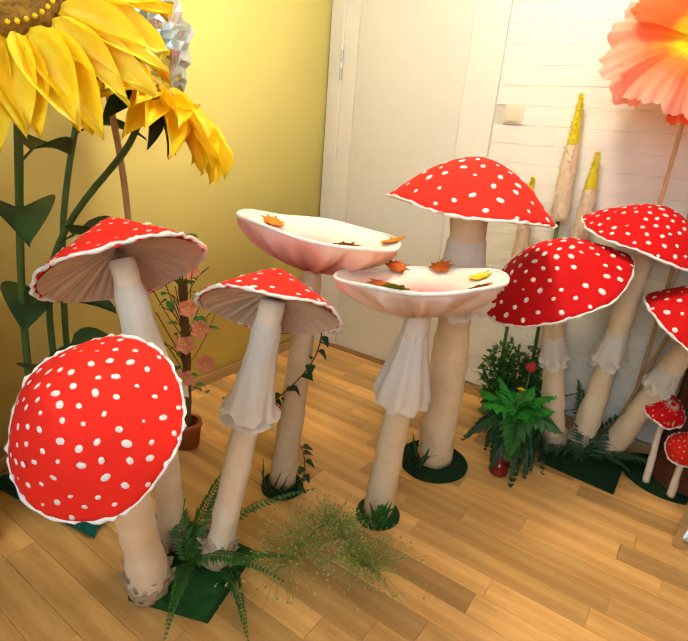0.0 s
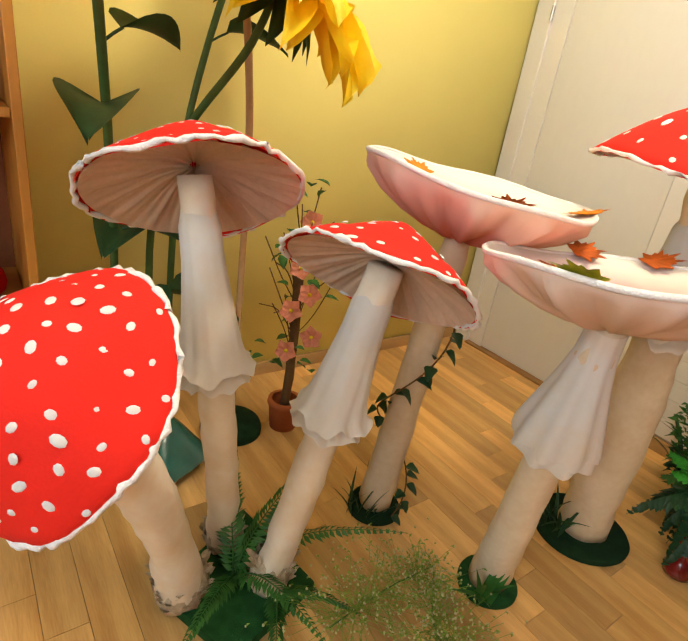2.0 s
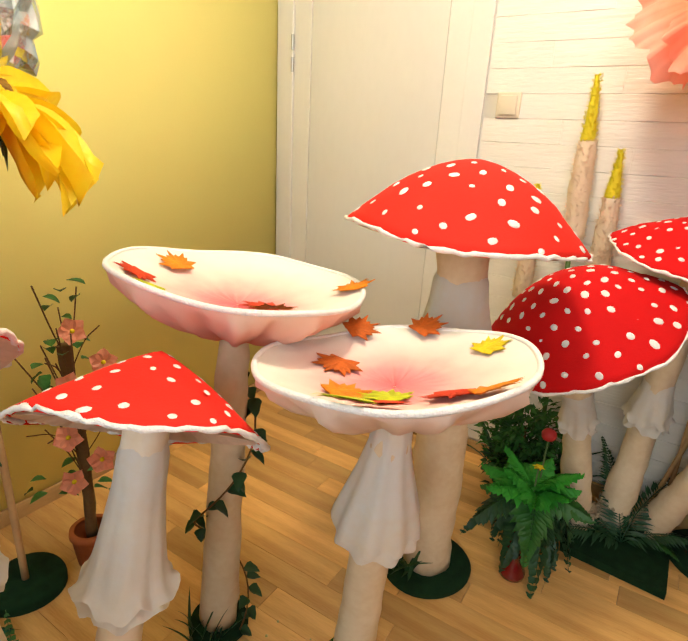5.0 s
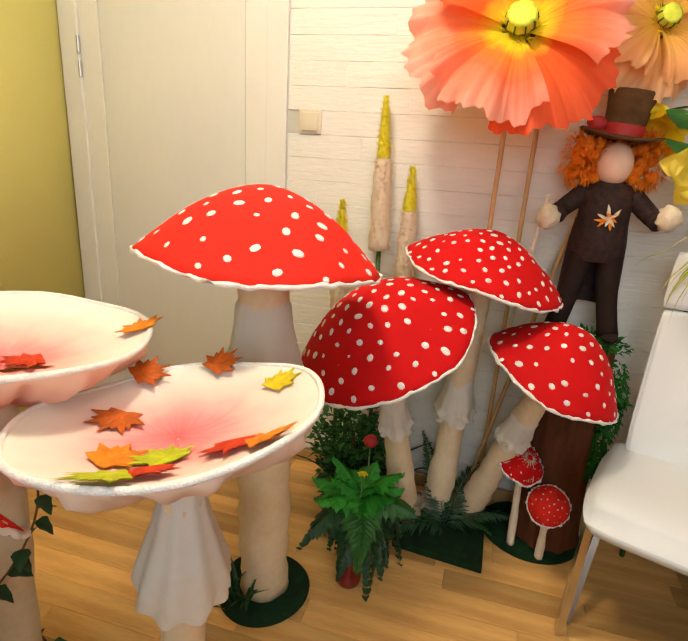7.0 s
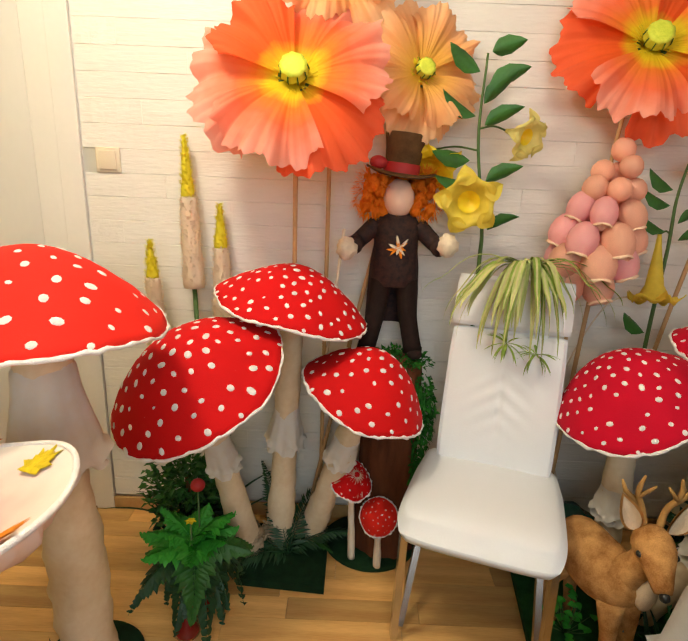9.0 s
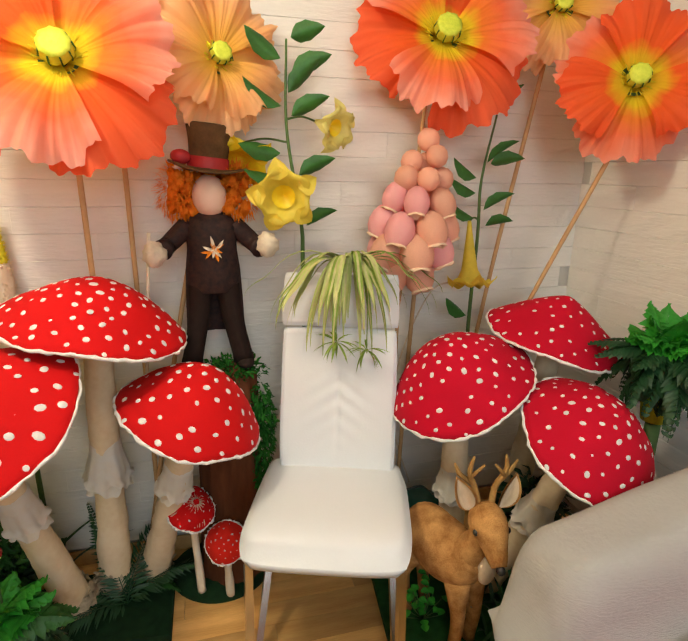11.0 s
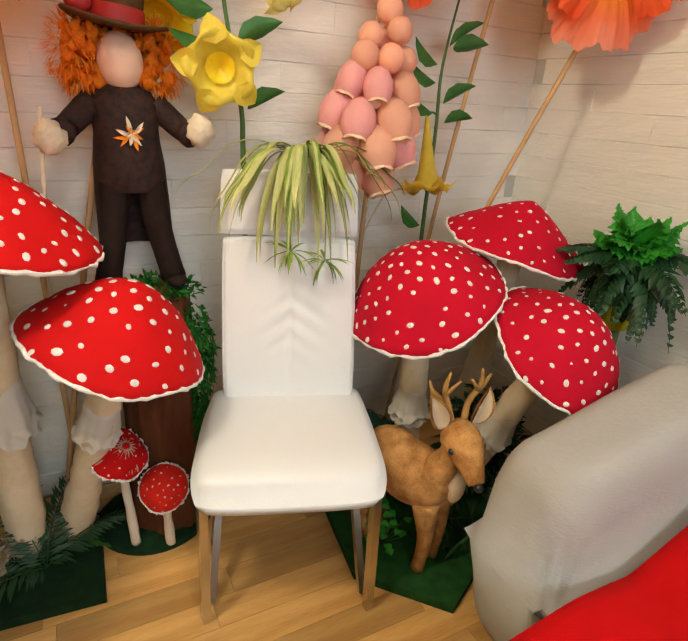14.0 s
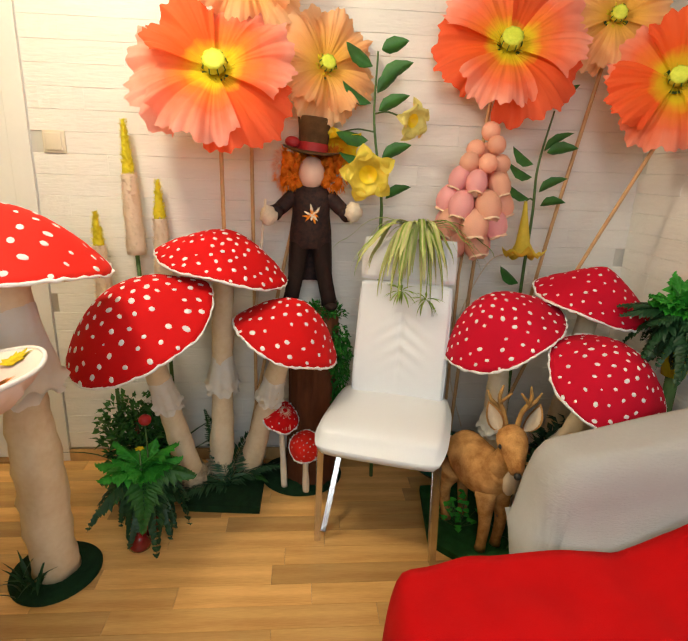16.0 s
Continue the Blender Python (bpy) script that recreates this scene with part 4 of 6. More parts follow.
# pale sprigs lying on the floor
rg = random.Random(51)
for ends in (((1.06, -1.20), (1.07, -1.36), (1.10, -1.56)), ((1.08, -1.22), (1.20, -1.34), (1.33, -1.38))):
    sp = empty("flowering_sprig", (ends[0][0], ends[0][1], 0), "pale green sprig with tiny cream seeds lying on the floor", "artificial plant", "floor sprigs")
    o = Vector((ends[0][0], ends[0][1], 0))
    line = curve([Vector((x, y, 0.02 + 0.03 * i)) - o for i, (x, y) in enumerate(ends)], 10)
    part("stalk", tube(line, 0.002, 5), "stalk", sp)
    s, sb = Soup(), Soup()
    for _ in range(520):
        t = rg.uniform(0, 1) ** 0.7
        p = line[int(t * (len(line) - 1))]
        w = 0.03 + 0.055 * t
        q = p + Vector((rg.gauss(0, w), rg.gauss(0, w), abs(rg.gauss(0, 0.03))))
        q.z = max(q.z, 0.004)
        if rg.random() < 0.55:
            s.merge(tube([p, (p + q) / 2 + Vector((0, 0, 0.01)), q], 0.0006, 3, caps=False))
        if rg.random() < 0.6:
            s.merge(blade(0.011, 0.006, 2, 0.2, 0.2, across=2), Matrix.Translation(q) @ Matrix.Rotation(rg.uniform(0, 6), 4, "Z") @ Matrix.Rotation(-rg.uniform(0, 1), 4, "Y"))
        sb.merge(ball(rg.uniform(0.0016, 0.0034), 5, 3), Matrix.Translation(q))
    tagged(part("greenery", s, "olive_sprig", sp), kind="stuff")
    tagged(part("seed_spray", sb, "berry", sp), kind="stuff")

# ---------------------------------------------------------------- sunflowers and the yellow corner


def sunflower(label, centre, normal, R, foot, bend, seed, leaves=(), heart=0.36):
    rg = random.Random(seed)
    base = Vector(foot)
    C, N = Vector(centre), Vector(normal).normalized()
    thing = empty("sunflower", foot, label, "artificial flower", "giant sunflowers")
    top = Matrix.Translation(C - base) @ aim(N, seed)
    h = R * heart
    part("seed_disc", lathe([(0.001, 0.012), (h * 0.45, 0.022), (h * 0.8, 0.03), (h, 0.016), (h * 1.02, -0.01), (0.001, -0.02)], 40, lambda i, a: (0.004 * math.sin(30 * a), 0.003 * math.sin(23 * a + i))), "sun_seed", thing, "dark brown seed disc", m=top)
    part("heart", lathe([(0.001, 0.032), (h * 0.3, 0.036), (h * 0.52, 0.028), (h * 0.55, 0.02)], 28), "sun_heart", thing, "golden middle of the seed disc", m=top)
    for k in range(40):
        a = 6.283 * k / 40
        part("floret", ball(h * 0.045, 6, 4), "sun_petal", thing, m=top @ Matrix.Translation((h * 0.93 * math.cos(a), h * 0.93 * math.sin(a), 0.026)))
    for ring, (n, L, tilt) in enumerate(((17, 0.68, 0.10), (17, 0.74, -0.06), (13, 0.66, -0.22))):
        for k in range(n):
            a = 6.283 * (k + 0.33 * ring) / n + rg.uniform(-0.08, 0.08)
            b = blade(R * L * rg.uniform(0.88, 1.08), R * 0.27 * rg.uniform(0.85, 1.15), 8, rg.uniform(0.0, 0.3), 0.5, shape=0.45, across=5, ruffle=0.22, seed=seed + k * 1.3 + ring)
            part("petal", Soup().merge(b), "sun_petal", thing, m=top @ Matrix.Rotation(a, 4, "Z") @ Matrix.Translation((h * 0.88, 0, -0.006 * ring)) @ Matrix.Rotation(-tilt - rg.uniform(-0.1, 0.1), 4, "Y"))
    for k in range(12):
        b = blade(R * 0.42, R * 0.2, 5, 0.5, 0.3, shape=0.35)
        part("sepal", Soup().merge(b), "leaf_dark", thing, m=top @ Matrix.Rotation(0.52 * k, 4, "Z") @ Matrix.Translation((h * 0.4, 0, -0.03)) @ Matrix.Rotation(0.25 + rg.uniform(-.2, .3), 4, "Y"))
    neck = C - N * 0.04 - base
    line = curve([Vector((0, 0, 0)), Vector(bend), neck - N * 0.06 + Vector((0, 0, -0.05)), neck], 10)
    part("stalk", tube(line, [0.0105 - 0.003 * i / len(line) for i in range(len(line))], 9, 0.1), "stalk", thing, "thick green stalk")
    for t, az, L, W, droop in leaves:
        p = line[int(t * (len(line) - 1))]
        b = blade(L, W, 9, droop, 0.25, shape=0.36, across=6, ruffle=0.12, seed=seed + t)
        b2 = Soup().merge(b, Matrix.Translation((0.05, 0, 0.02)))
        b2.merge(tube([(0, 0, 0), (0.03, 0, 0.012), (0.055, 0, 0.02)], 0.003, 5))
        part("leaf", Soup().merge(b2, Matrix.Translation(p) @ Matrix.Rotation(radians(az), 4, "Z") @ Matrix.Rotation(-0.2, 4, "Y")), "leaf_dark", thing, "broad heart-shaped leaf")
    return thing


sunflower("giant yellow sunflower with brown seed disc facing the room", (0.75, -1.92, 1.41), (0.66, -0.45, 0.55), 0.275, (0.28, -1.78, 0), (0.06, 0.0, 0.7), 61,
          [(0.66, 60, 0.19, 0.16, 0.2), (0.55, 120, 0.15, 0.12, 0.3), (0.47, -20, 0.16, 0.14, 0.5), (0.36, 40, 0.2, 0.18, 0.3), (0.25, 10, 0.2, 0.18, 0.4)])
sunflower("giant yellow sunflower turned sideways on a bent stalk", (0.55, -1.49, 1.285), (0.40, 0.42, 0.80), 0.27, (0.26, -1.66, 0), (0.0, 0.0, 0.75), 62,
          [(0.40, 30, 0.2, 0.17, 0.3), (0.3, -40, 0.2, 0.17, 0.4), (0.22, 60, 0.2, 0.17, 0.5)])
sunflower("giant yellow sunflower high against the yellow wall", (0.26, -1.40, 1.70), (0.75, -0.55, 0.15), 0.26, (0.16, -1.60, 0), (0.0, 0.05, 0.9), 63, [(0.45, 60, 0.16, 0.13, 0.4)])

st = empty("foil_wand", (0.30, -1.42, 0.03), "wooden stick topped with crumpled iridescent foil", "decoration")
line = curve([(0, 0, 0), (0.02, -0.01, 0.5), (0.05, -0.03, 0.95), (0.03, -0.06, 1.32), (0.02, -0.05, 1.42)], 8)
part("stick", tube(line, 0.0095, 9, 0.05), "wood_stick", st)
rgf = random.Random(64)
sf = ball(0.11, 26, 18, (0.8, 0.8, 1.25))
sf.v = [tuple(Vector(p) * (1 + 0.28 * noise.noise(Vector(p) * 26) + 0.12 * noise.noise(Vector(p) * 60))) for p in sf.v]
part("foil", sf, "foil", st, "crumpled iridescent foil", smooth=False, m=Matrix.Translation((0.09, 0.08, 1.40)))

pf = empty("pink_blossom_plant", (0.35, -1.25, 0), "twiggy plant with peach-pink blossoms in a terracotta pot", "artificial plant")
rg = random.Random(65)
part("pot", lathe([(0.001, 0.001), (0.045, 0.001), (0.055, 0.09), (0.06, 0.095), (0.058, 0.11), (0.045, 0.11)], 24), "terracotta", pf, "orange terracotta pot")
part("trunk", tube(curve([(0, 0, 0.08), (0.01, 0, 0.3), (0.03, -0.02, 0.55), (0.04, -0.03, 0.7)], 6), 0.016, 8, 0.2), "twig", pf, "bundle of brown twigs")
for k in range(26):
    z = rg.uniform(0.3, 0.65)
    a = rg.uniform(0, 6.28)
    d = Vector((math.cos(a), math.sin(a), 0)) * rg.uniform(0.05, 0.13)
    part("twig", tube(curve([(0.02, -0.01, z), Vector((0.02, -0.01, z + 0.09)) + d * 0.5, Vector((0.03, -0.02, z + rg.uniform(0.1, 0.25))) + d], 4), 0.0018, 4), "twig", pf)
for k in range(44):
    p = Vector((rg.gauss(0.03, 0.05), rg.gauss(-0.02, 0.05), rg.uniform(0.2, 0.86)))
    b = blade(rg.uniform(0.03, 0.05), 0.028, 5, 0.3, 0.2, shape=0.4)
    part("leaf", Soup().merge(b, Matrix.Translation(p) @ Matrix.Rotation(rg.uniform(0, 6.28), 4, "Z") @ Matrix.Rotation(rg.uniform(-0.7, 0.6), 4, "Y")), "leaf", pf)


def blossom(thing, at, normal, R, key, n=5, cupped=0.5, seed=0, heart="stamen"):
    mm = Matrix.Translation(at) @ aim(normal, seed)
    for k in range(n):
        b = blade(R, R * 1.0, 7, 0.25, 0.25, shape=0.55, across=5, ruffle=0.2, seed=seed + k)
        part("petal", Soup().merge(b), key, thing, m=mm @ Matrix.Rotation(6.283 * k / n, 4, "Z") @ Matrix.Rotation(-cupped, 4, "Y"))
    part("stamen", ball(R * 0.16, 8, 5, (1, 1, 1.6)), heart, thing, m=mm @ Matrix.Translation((0, 0, R * 0.15)))


for k, (x, y, z) in enumerate(((0.10, -0.06, 0.62), (0.12, -0.09, 0.50), (0.07, -0.02, 0.74), (0.15, -0.03, 0.42), (0.12, 0.02, 0.66), (0.16, -0.06, 0.56), (0.10, -0.08, 0.36))):
    blossom(pf, (x, y, z), (0.7, -0.6, 0.25 + 0.1 * (k % 3)), 0.036, "pink", seed=k)

tf = Soup()
pts = [(0.10, -1.84), (0.175, -1.66), (0.43, -1.50), (0.55, -1.76)]
nn = 16
vv = []
for j in range(nn + 1):
    for i in range(nn + 1):
        a, b = i / nn, j / nn
        x = (pts[0][0] * (1 - a) + pts[1][0] * a) * (1 - b) + (pts[3][0] * (1 - a) + pts[2][0] * a) * b
        y = (pts[0][1] * (1 - a) + pts[1][1] * a) * (1 - b) + (pts[3][1] * (1 - a) + pts[2][1] * a) * b
        z = 0.05 + 0.04 * noise.noise(Vector((x * 9, y * 9, 2))) + 0.10 * math.sin(math.pi * a) * math.sin(math.pi * b)
        vv.append((x, y, max(0.004, z * (0.2 + 0.8 * math.sin(math.pi * min(1, max(0, a))) ** 0.3))))
tf.add(vv, [(j * (nn + 1) + i, j * (nn + 1) + i + 1, (j + 1) * (nn + 1) + i + 1, (j + 1) * (nn + 1) + i) for j in range(nn) for i in range(nn)])
tagged(part("foil_sheet", tf, "teal_foil", label="crumpled glossy teal foil sheet lying on the floor"), category="foil sheet")

# open shelf unit
sh = empty("shelf_unit", (0.02, -2.35, 0), "open orange-stained wooden shelf unit against the yellow wall", "shelf")
for y in (-0.40, 0.385):
    part("side_panel", box(0, y, 0, 0.34, y + 0.02, 1.75, 0.003), "shelf_wood", sh, smooth=False)
for z in (0.03, 0.50, 0.945, 1.38, 1.73):
    part("shelf_board", box(0.002, -0.379, z, 0.335, 0.384, z + 0.02, 0.003), "shelf_wood", sh, smooth=False)
# this panel's dark colour carries the shade inside the unit
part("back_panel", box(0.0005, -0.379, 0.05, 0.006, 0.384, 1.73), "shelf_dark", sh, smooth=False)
part("plinth", box(0.30, -0.379, 0.0, 0.345, 0.384, 0.028, 0.003), "gold", sh, "gilt plinth strip", smooth=False)


def figurine(at, h, label):
    prof = [(0.35, 0), (0.36, 0.06), (0.2, 0.1), (0.3, 0.3), (0.26, 0.5), (0.12, 0.62), (0.2, 0.74), (0.18, 0.9), (0.03, 1.0)]
    ob = part("figurine", lathe([(r * h * 0.62, z * h) for r, z in prof], 20, lambda i, a: (0.006 * math.sin(3 * a + i), 0)), "gold", label=label, m=Matrix.Translation(at))
    tagged(ob, category="figurine", group="gilt figurines")


figurine((0.27, -2.01, 0.965), 0.10, "small gilt figurine on the wooden shelf")
figurine((0.24, -2.09, 0.965), 0.13, "taller gilt figurine on the wooden shelf")
figurine((0.22, -2.18, 0.965), 0.09, "round gilt figurine on the wooden shelf")
gr = empty("gold_rose", (0.26, -2.03, 0.52), "gold fabric rose on red cloth in the shelf", "artificial flower")
for k in range(14):
    part("petal", blade(0.035, 0.036, 5, -0.4, 0.4), "gold", gr, m=Matrix.Translation((0, 0, 0.12 + 0.002 * k)) @ Matrix.Rotation(2.4 * k, 4, "Z") @ Matrix.Rotation(-0.2 - 0.08 * k, 4, "Y"))
part("stalk", tube([(0, 0, 0), (0, 0, 0.12)], 0.004, 6), "stalk", gr)
cl = ball(0.11, 22, 12, (1.0, 1.3, 0.6))
cl.v = [(x * (1 + 0.2 * noise.noise(Vector((x, y, z)) * 14)), y, max(-0.03, z * (1 + 0.3 * noise.noise(Vector((x, y, z)) * 11)))) for x, y, z in cl.v]
tagged(part("red_cloth", cl, "red_blanket", label="crumpled red cloth lying on a shelf board", m=Matrix.Translation((0.2, -2.14, 0.552))), category="cloth")

# ---------------------------------------------------------------- spikes by the white wall


def spike(label, tip, foot, yellow, body, r, seed):
    rg = random.Random(seed)
    T, F = Vector(tip), Vector(foot)
    thing = empty("foxtail_spike", foot, label, "artificial flower", "foxtail spikes")
    d = (T - F).normalized()
    L = (T - F).length
    o = T - F
    a0, a1 = o - d * (yellow + body), o - d * yellow

    def fuzzy(name, p0, p1, r0, r1, n, key, lab):
        line = [p0.lerp(p1, i / 14) for i in range(15)]
        s = tube(line, [r0 + (r1 - r0) * i / 14 for i in range(15)], 16, 0.25)
        for _ in range(n):
            t = rg.uniform(0, 1)
            a = rg.uniform(0, 6.283)
            rr = (r0 + (r1 - r0) * t) * 0.95
            b = blade(0.014, 0.007, 2, 0.1, 0.2, across=2)
            s.merge(b, Matrix.Translation(p0.lerp(p1, t)) @ aim(d) @ Matrix.Rotation(a, 4, "Z") @ Matrix.Translation((rr, 0, 0)) @ Matrix.Rotation(-rg.uniform(0.5, 1.2), 4, "Y"))
        part(name, s, key, thing, lab)

    fuzzy("flower_body", a0, a1, r, r * 0.72, 420, "spike_body", "beige fluffy body")
    fuzzy("tip", a1, o, r * 0.62, r * 0.14, 220, "spike_tip", "yellow fluffy tip")
    part("stalk", tube([(0, 0, 0), a0 * 0.5, a0], 0.008, 8), "stalk", thing)
    for k in range(4):
        b = blade(0.32, 0.02, 7, 0.5, 0.2, across=2, shape=0.3)
        part("leaf", Soup().merge(b, Matrix.Rotation(1.6 * k + seed, 4, "Z") @ Matrix.Rotation(-1.15, 4, "Y")), "leaf_dark", thing)


spike("tall beige foxtail spike with a yellow tip", (1.293, -0.07, 1.435), (1.345, -0.10, 0), 0.19, 0.30, 0.036, 71)
spike("beige foxtail spike with a yellow tip near the wall", (1.398, -0.06, 1.222), (1.42, -0.09, 0), 0.14, 0.26, 0.034, 72)
spike("short beige foxtail spike with a yellow tip", (1.185, -0.13, 1.105), (1.21, -0.12, 0), 0.12, 0.25, 0.032, 73)

# ---------------------------------------------------------------- giant poppies


def poppy(label, centre, normal, R, foot, keys, seed, petals=6, n=None, stick="wood_stick", drop=0.0):
    rg = random.Random(seed)
    C, N, B = Vector(centre), Vector(normal).normalized(), Vector(foot)
    thing = empty("giant_poppy", foot, label, "artificial flower", "giant paper poppies")
    top = Matrix.Translation(C - B) @ aim(N, seed * 0.7)
    for k in range(petals):
        ring = k % 2
        a = 6.283 * k / petals + rg.uniform(-0.12, 0.12)
        L = R * (1.02 if ring else 0.92) * rg.uniform(0.92, 1.06)
        rows, cols = 16, 56
        half = 0.72 + 0.10 * ring
        v, f = [], []
        for i in range(rows + 1):
            t = i / rows
            for j in range(cols + 1):
                q = 2 * j / cols - 1
                ang = q * half
                edge = 1 - 0.16 * abs(q) ** 3 + 0.035 * math.sin(17 * q + seed + k) + 0.02 * math.sin(41 * q + k)
                rr = L * (0.05 + 0.95 * t) * (1 + (edge - 1) * t * t)
                wave = t * t * (0.12 * math.sin(5.5 * q + 2.1 * k + seed) + 0.07 * noise.noise(Vector((q * 3, t * 2, k + seed)))) + t * t * 0.030 * math.sin(19 * q + k) + 0.012 * t * math.sin(37 * q + 3 * math.sin(5 * q + k)) + 0.008 * t * math.sin(71 * q + k)
                z = L * ((0.52 - 0.24 * ring) * t ** 1.1 - 0.36 * t ** 2.8 + wave) - 0.012 * ring
                v.append((rr * math.cos(ang), rr * math.sin(ang), z))
        for i in range(rows):
            for j in range(cols):
                p = i * (cols + 1) + j
                f.append((p, p + 1, p + cols + 2, p + cols + 1))
        part("petal", Soup().add([tuple(Matrix.Rotation(a, 4, "Z") @ Vector(p)) for p in v], f), keys[k % len(keys)], thing, m=top)
    pod = R * 0.125
    part("seed_pod", lathe([(0.001, 0), (pod * 0.8, 0.004), (pod * 1.12, pod * 0.6), (pod * 1.0, pod * 1.2), (pod * 1.02, pod * 1.32), (pod * 0.7, pod * 1.42), (0.001, pod * 1.38)], 24, lambda i, a: (0.06 * pod * math.sin(9 * a), 0)), "poppy_heart", thing, "lime green seed pod", m=top @ Matrix.Translation((0, 0, 0.012)))
    for k in range(9):
        a = 6.283 * k / 9
        rib = [(pod * q * math.cos(a), pod * q * math.sin(a), pod * zz + 0.012) for q, zz in ((1.04, 0.35), (1.14, 0.65), (1.08, 0.95), (1.03, 1.2))]
        part("rib", tube(rib, 0.0022, 4), "leaf", thing, m=top)
    for k in range(36):
        a = rg.uniform(0, 6.283)
        r1 = pod * rg.uniform(1.35, 1.8)
        p1 = Vector((r1 * math.cos(a), r1 * math.sin(a), pod * rg.uniform(0.4, 0.8)))
        part("stamen", tube([(pod * 0.9 * math.cos(a), pod * 0.9 * math.sin(a), 0.004), p1], 0.0016, 4), "stamen", thing, m=top)
    part("calyx", lathe([(0.001, -0.035), (0.018, -0.03), (0.03, -0.008), (0.045, 0.006)], 18), "stalk", thing, m=top)
    neck = C - B - N * 0.03
    line = curve([Vector((0, 0, 0)), neck * 0.5 + Vector((0, 0.02, 0)), neck + Vector((0, 0, -0.12)) - N * 0.03, neck], 9)
    part("stick", tube(line, 0.0075, 8), stick, thing, "pale wooden stick")


poppy("giant coral paper poppy with a lime green heart", (1.67, -0.31, 1.578), (0.02, -0.90, 0.40), 0.275, (1.66, -0.16, 0), ["poppy", "poppy", "poppy_red"], 81)
poppy("giant coral paper poppy above the bud cluster", (2.665, -0.17, 1.722), (-0.15, -0.88, 0.36), 0.275, (2.60, -0.12, 0), ["poppy", "poppy_red"], 84)
poppy("giant red paper poppy on a slanting stick in the corner", (3.155, -0.39, 1.60), (-0.45, -0.82, 0.25), 0.225, (2.72, -0.14, 0), ["poppy_red", "poppy"], 83)
poppy("peach paper poppy with ruffled petals near the wall", (2.02, -0.15, 1.628), (0.30, -0.9, 0.28), 0.20, (1.70, -0.10, 0), ["poppy_peach"], 86, 7)
poppy("peach paper poppy high in the corner", (3.03, -0.18, 1.83), (-0.2, -0.9, 0.1), 0.19, (2.80, -0.08, 0), ["poppy_peach"], 85, 7)
poppy("peach paper poppy high against the white wall", (1.76, -0.20, 1.90), (0.0, -0.95, 0.1), 0.20, (1.76, -0.08, 0), ["poppy_peach"], 87, 7)

# ---------------------------------------------------------------- yellow trumpet lilies


def trumpet(thing, at, normal, L, R, key, seed):
    mm = Matrix.Translation(at) @ aim(normal, seed)
    prof = [(0.006, -L), (0.010, -L * 0.8), (0.018, -L * 0.5), (R * 0.42, -L * 0.2), (R * 0.72, 0.0), (R * 0.92, 0.012), (R, 0.0)]
    star = lambda i, a: ((i > 3) * R * 0.16 * (i - 3) / 3 * (abs(math.cos(2.5 * a)) ** 1.5 - 0.5), (i > 4) * 0.010 * math.sin(5 * a))
    part("trumpet", lathe(prof, 50, star), key, thing, "yellow silk trumpet", m=mm)
    for k in range(5):
        b = blade(R * 0.75, R * 0.75, 6, 0.5, 0.2, shape=0.4, ruffle=0.2, seed=seed + k)
        part("petal_tip", Soup().merge(b), key, thing, m=mm @ Matrix.Rotation(1.2566 * k, 4, "Z") @ Matrix.Translation((R * 0.62, 0, 0.004)) @ Matrix.Rotation(-0.1, 4, "Y"))
    part("throat", lathe([(0.001, -L * 0.3), (R * 0.3, -L * 0.16), (R * 0.42, -L * 0.08)], 16), "sun_petal", thing, m=mm)


def lily_plant(label, foot, line, flowers, leaves, seed, leaf_len=0.11):
    rg = random.Random(seed)
    thing = empty("trumpet_lily", foot, label, "artificial flower", "trumpet lilies")
    B = Vector(foot)
    pts = curve([Vector(p) - B for p in line], 8)
    part("stalk", tube(pts, [0.008 - 0.005 * i / len(pts) for i in range(len(pts))], 8), "stalk", thing)
    for at, normal, L, R, key in flowers:
        trumpet(thing, Vector(at) - B, normal, L, R, key, seed)
        tail = Vector(at) - B - Vector(normal).normalized() * L
        near = min(pts, key=lambda p: (p - tail).length)
        part("flower_stalk", tube(curve([near, (near + tail) / 2 + Vector((0, 0, 0.01)), tail], 5), 0.003, 6), "stalk", thing)
    for x, z, dx, dz in leaves:
        p = Vector((x, line[0][1] - 0.02, z)) - B
        near = min(pts, key=lambda q: (q - p - Vector((0, 0, -0.03))).length)
        d = p - near
        b = blade(leaf_len * rg.uniform(0.85, 1.15), leaf_len * 0.5, 7, 0.2, 0.3, 0.10, shape=0.45)
        yaw = math.atan2(-0.35, d.x if abs(d.x) > 0.01 else 0.02)
        mm = Matrix.Translation(near + d * 0.25) @ Matrix.Rotation(math.atan2(d.z, d.x), 4, Vector((0, -1, 0))) @ Matrix.Rotation(radians(-60) + rg.uniform(-0.3, 0.3), 4, "X")
        part("leaf", Soup().merge(b, mm), "leaf", thing, "serrated green leaf")
    return thing


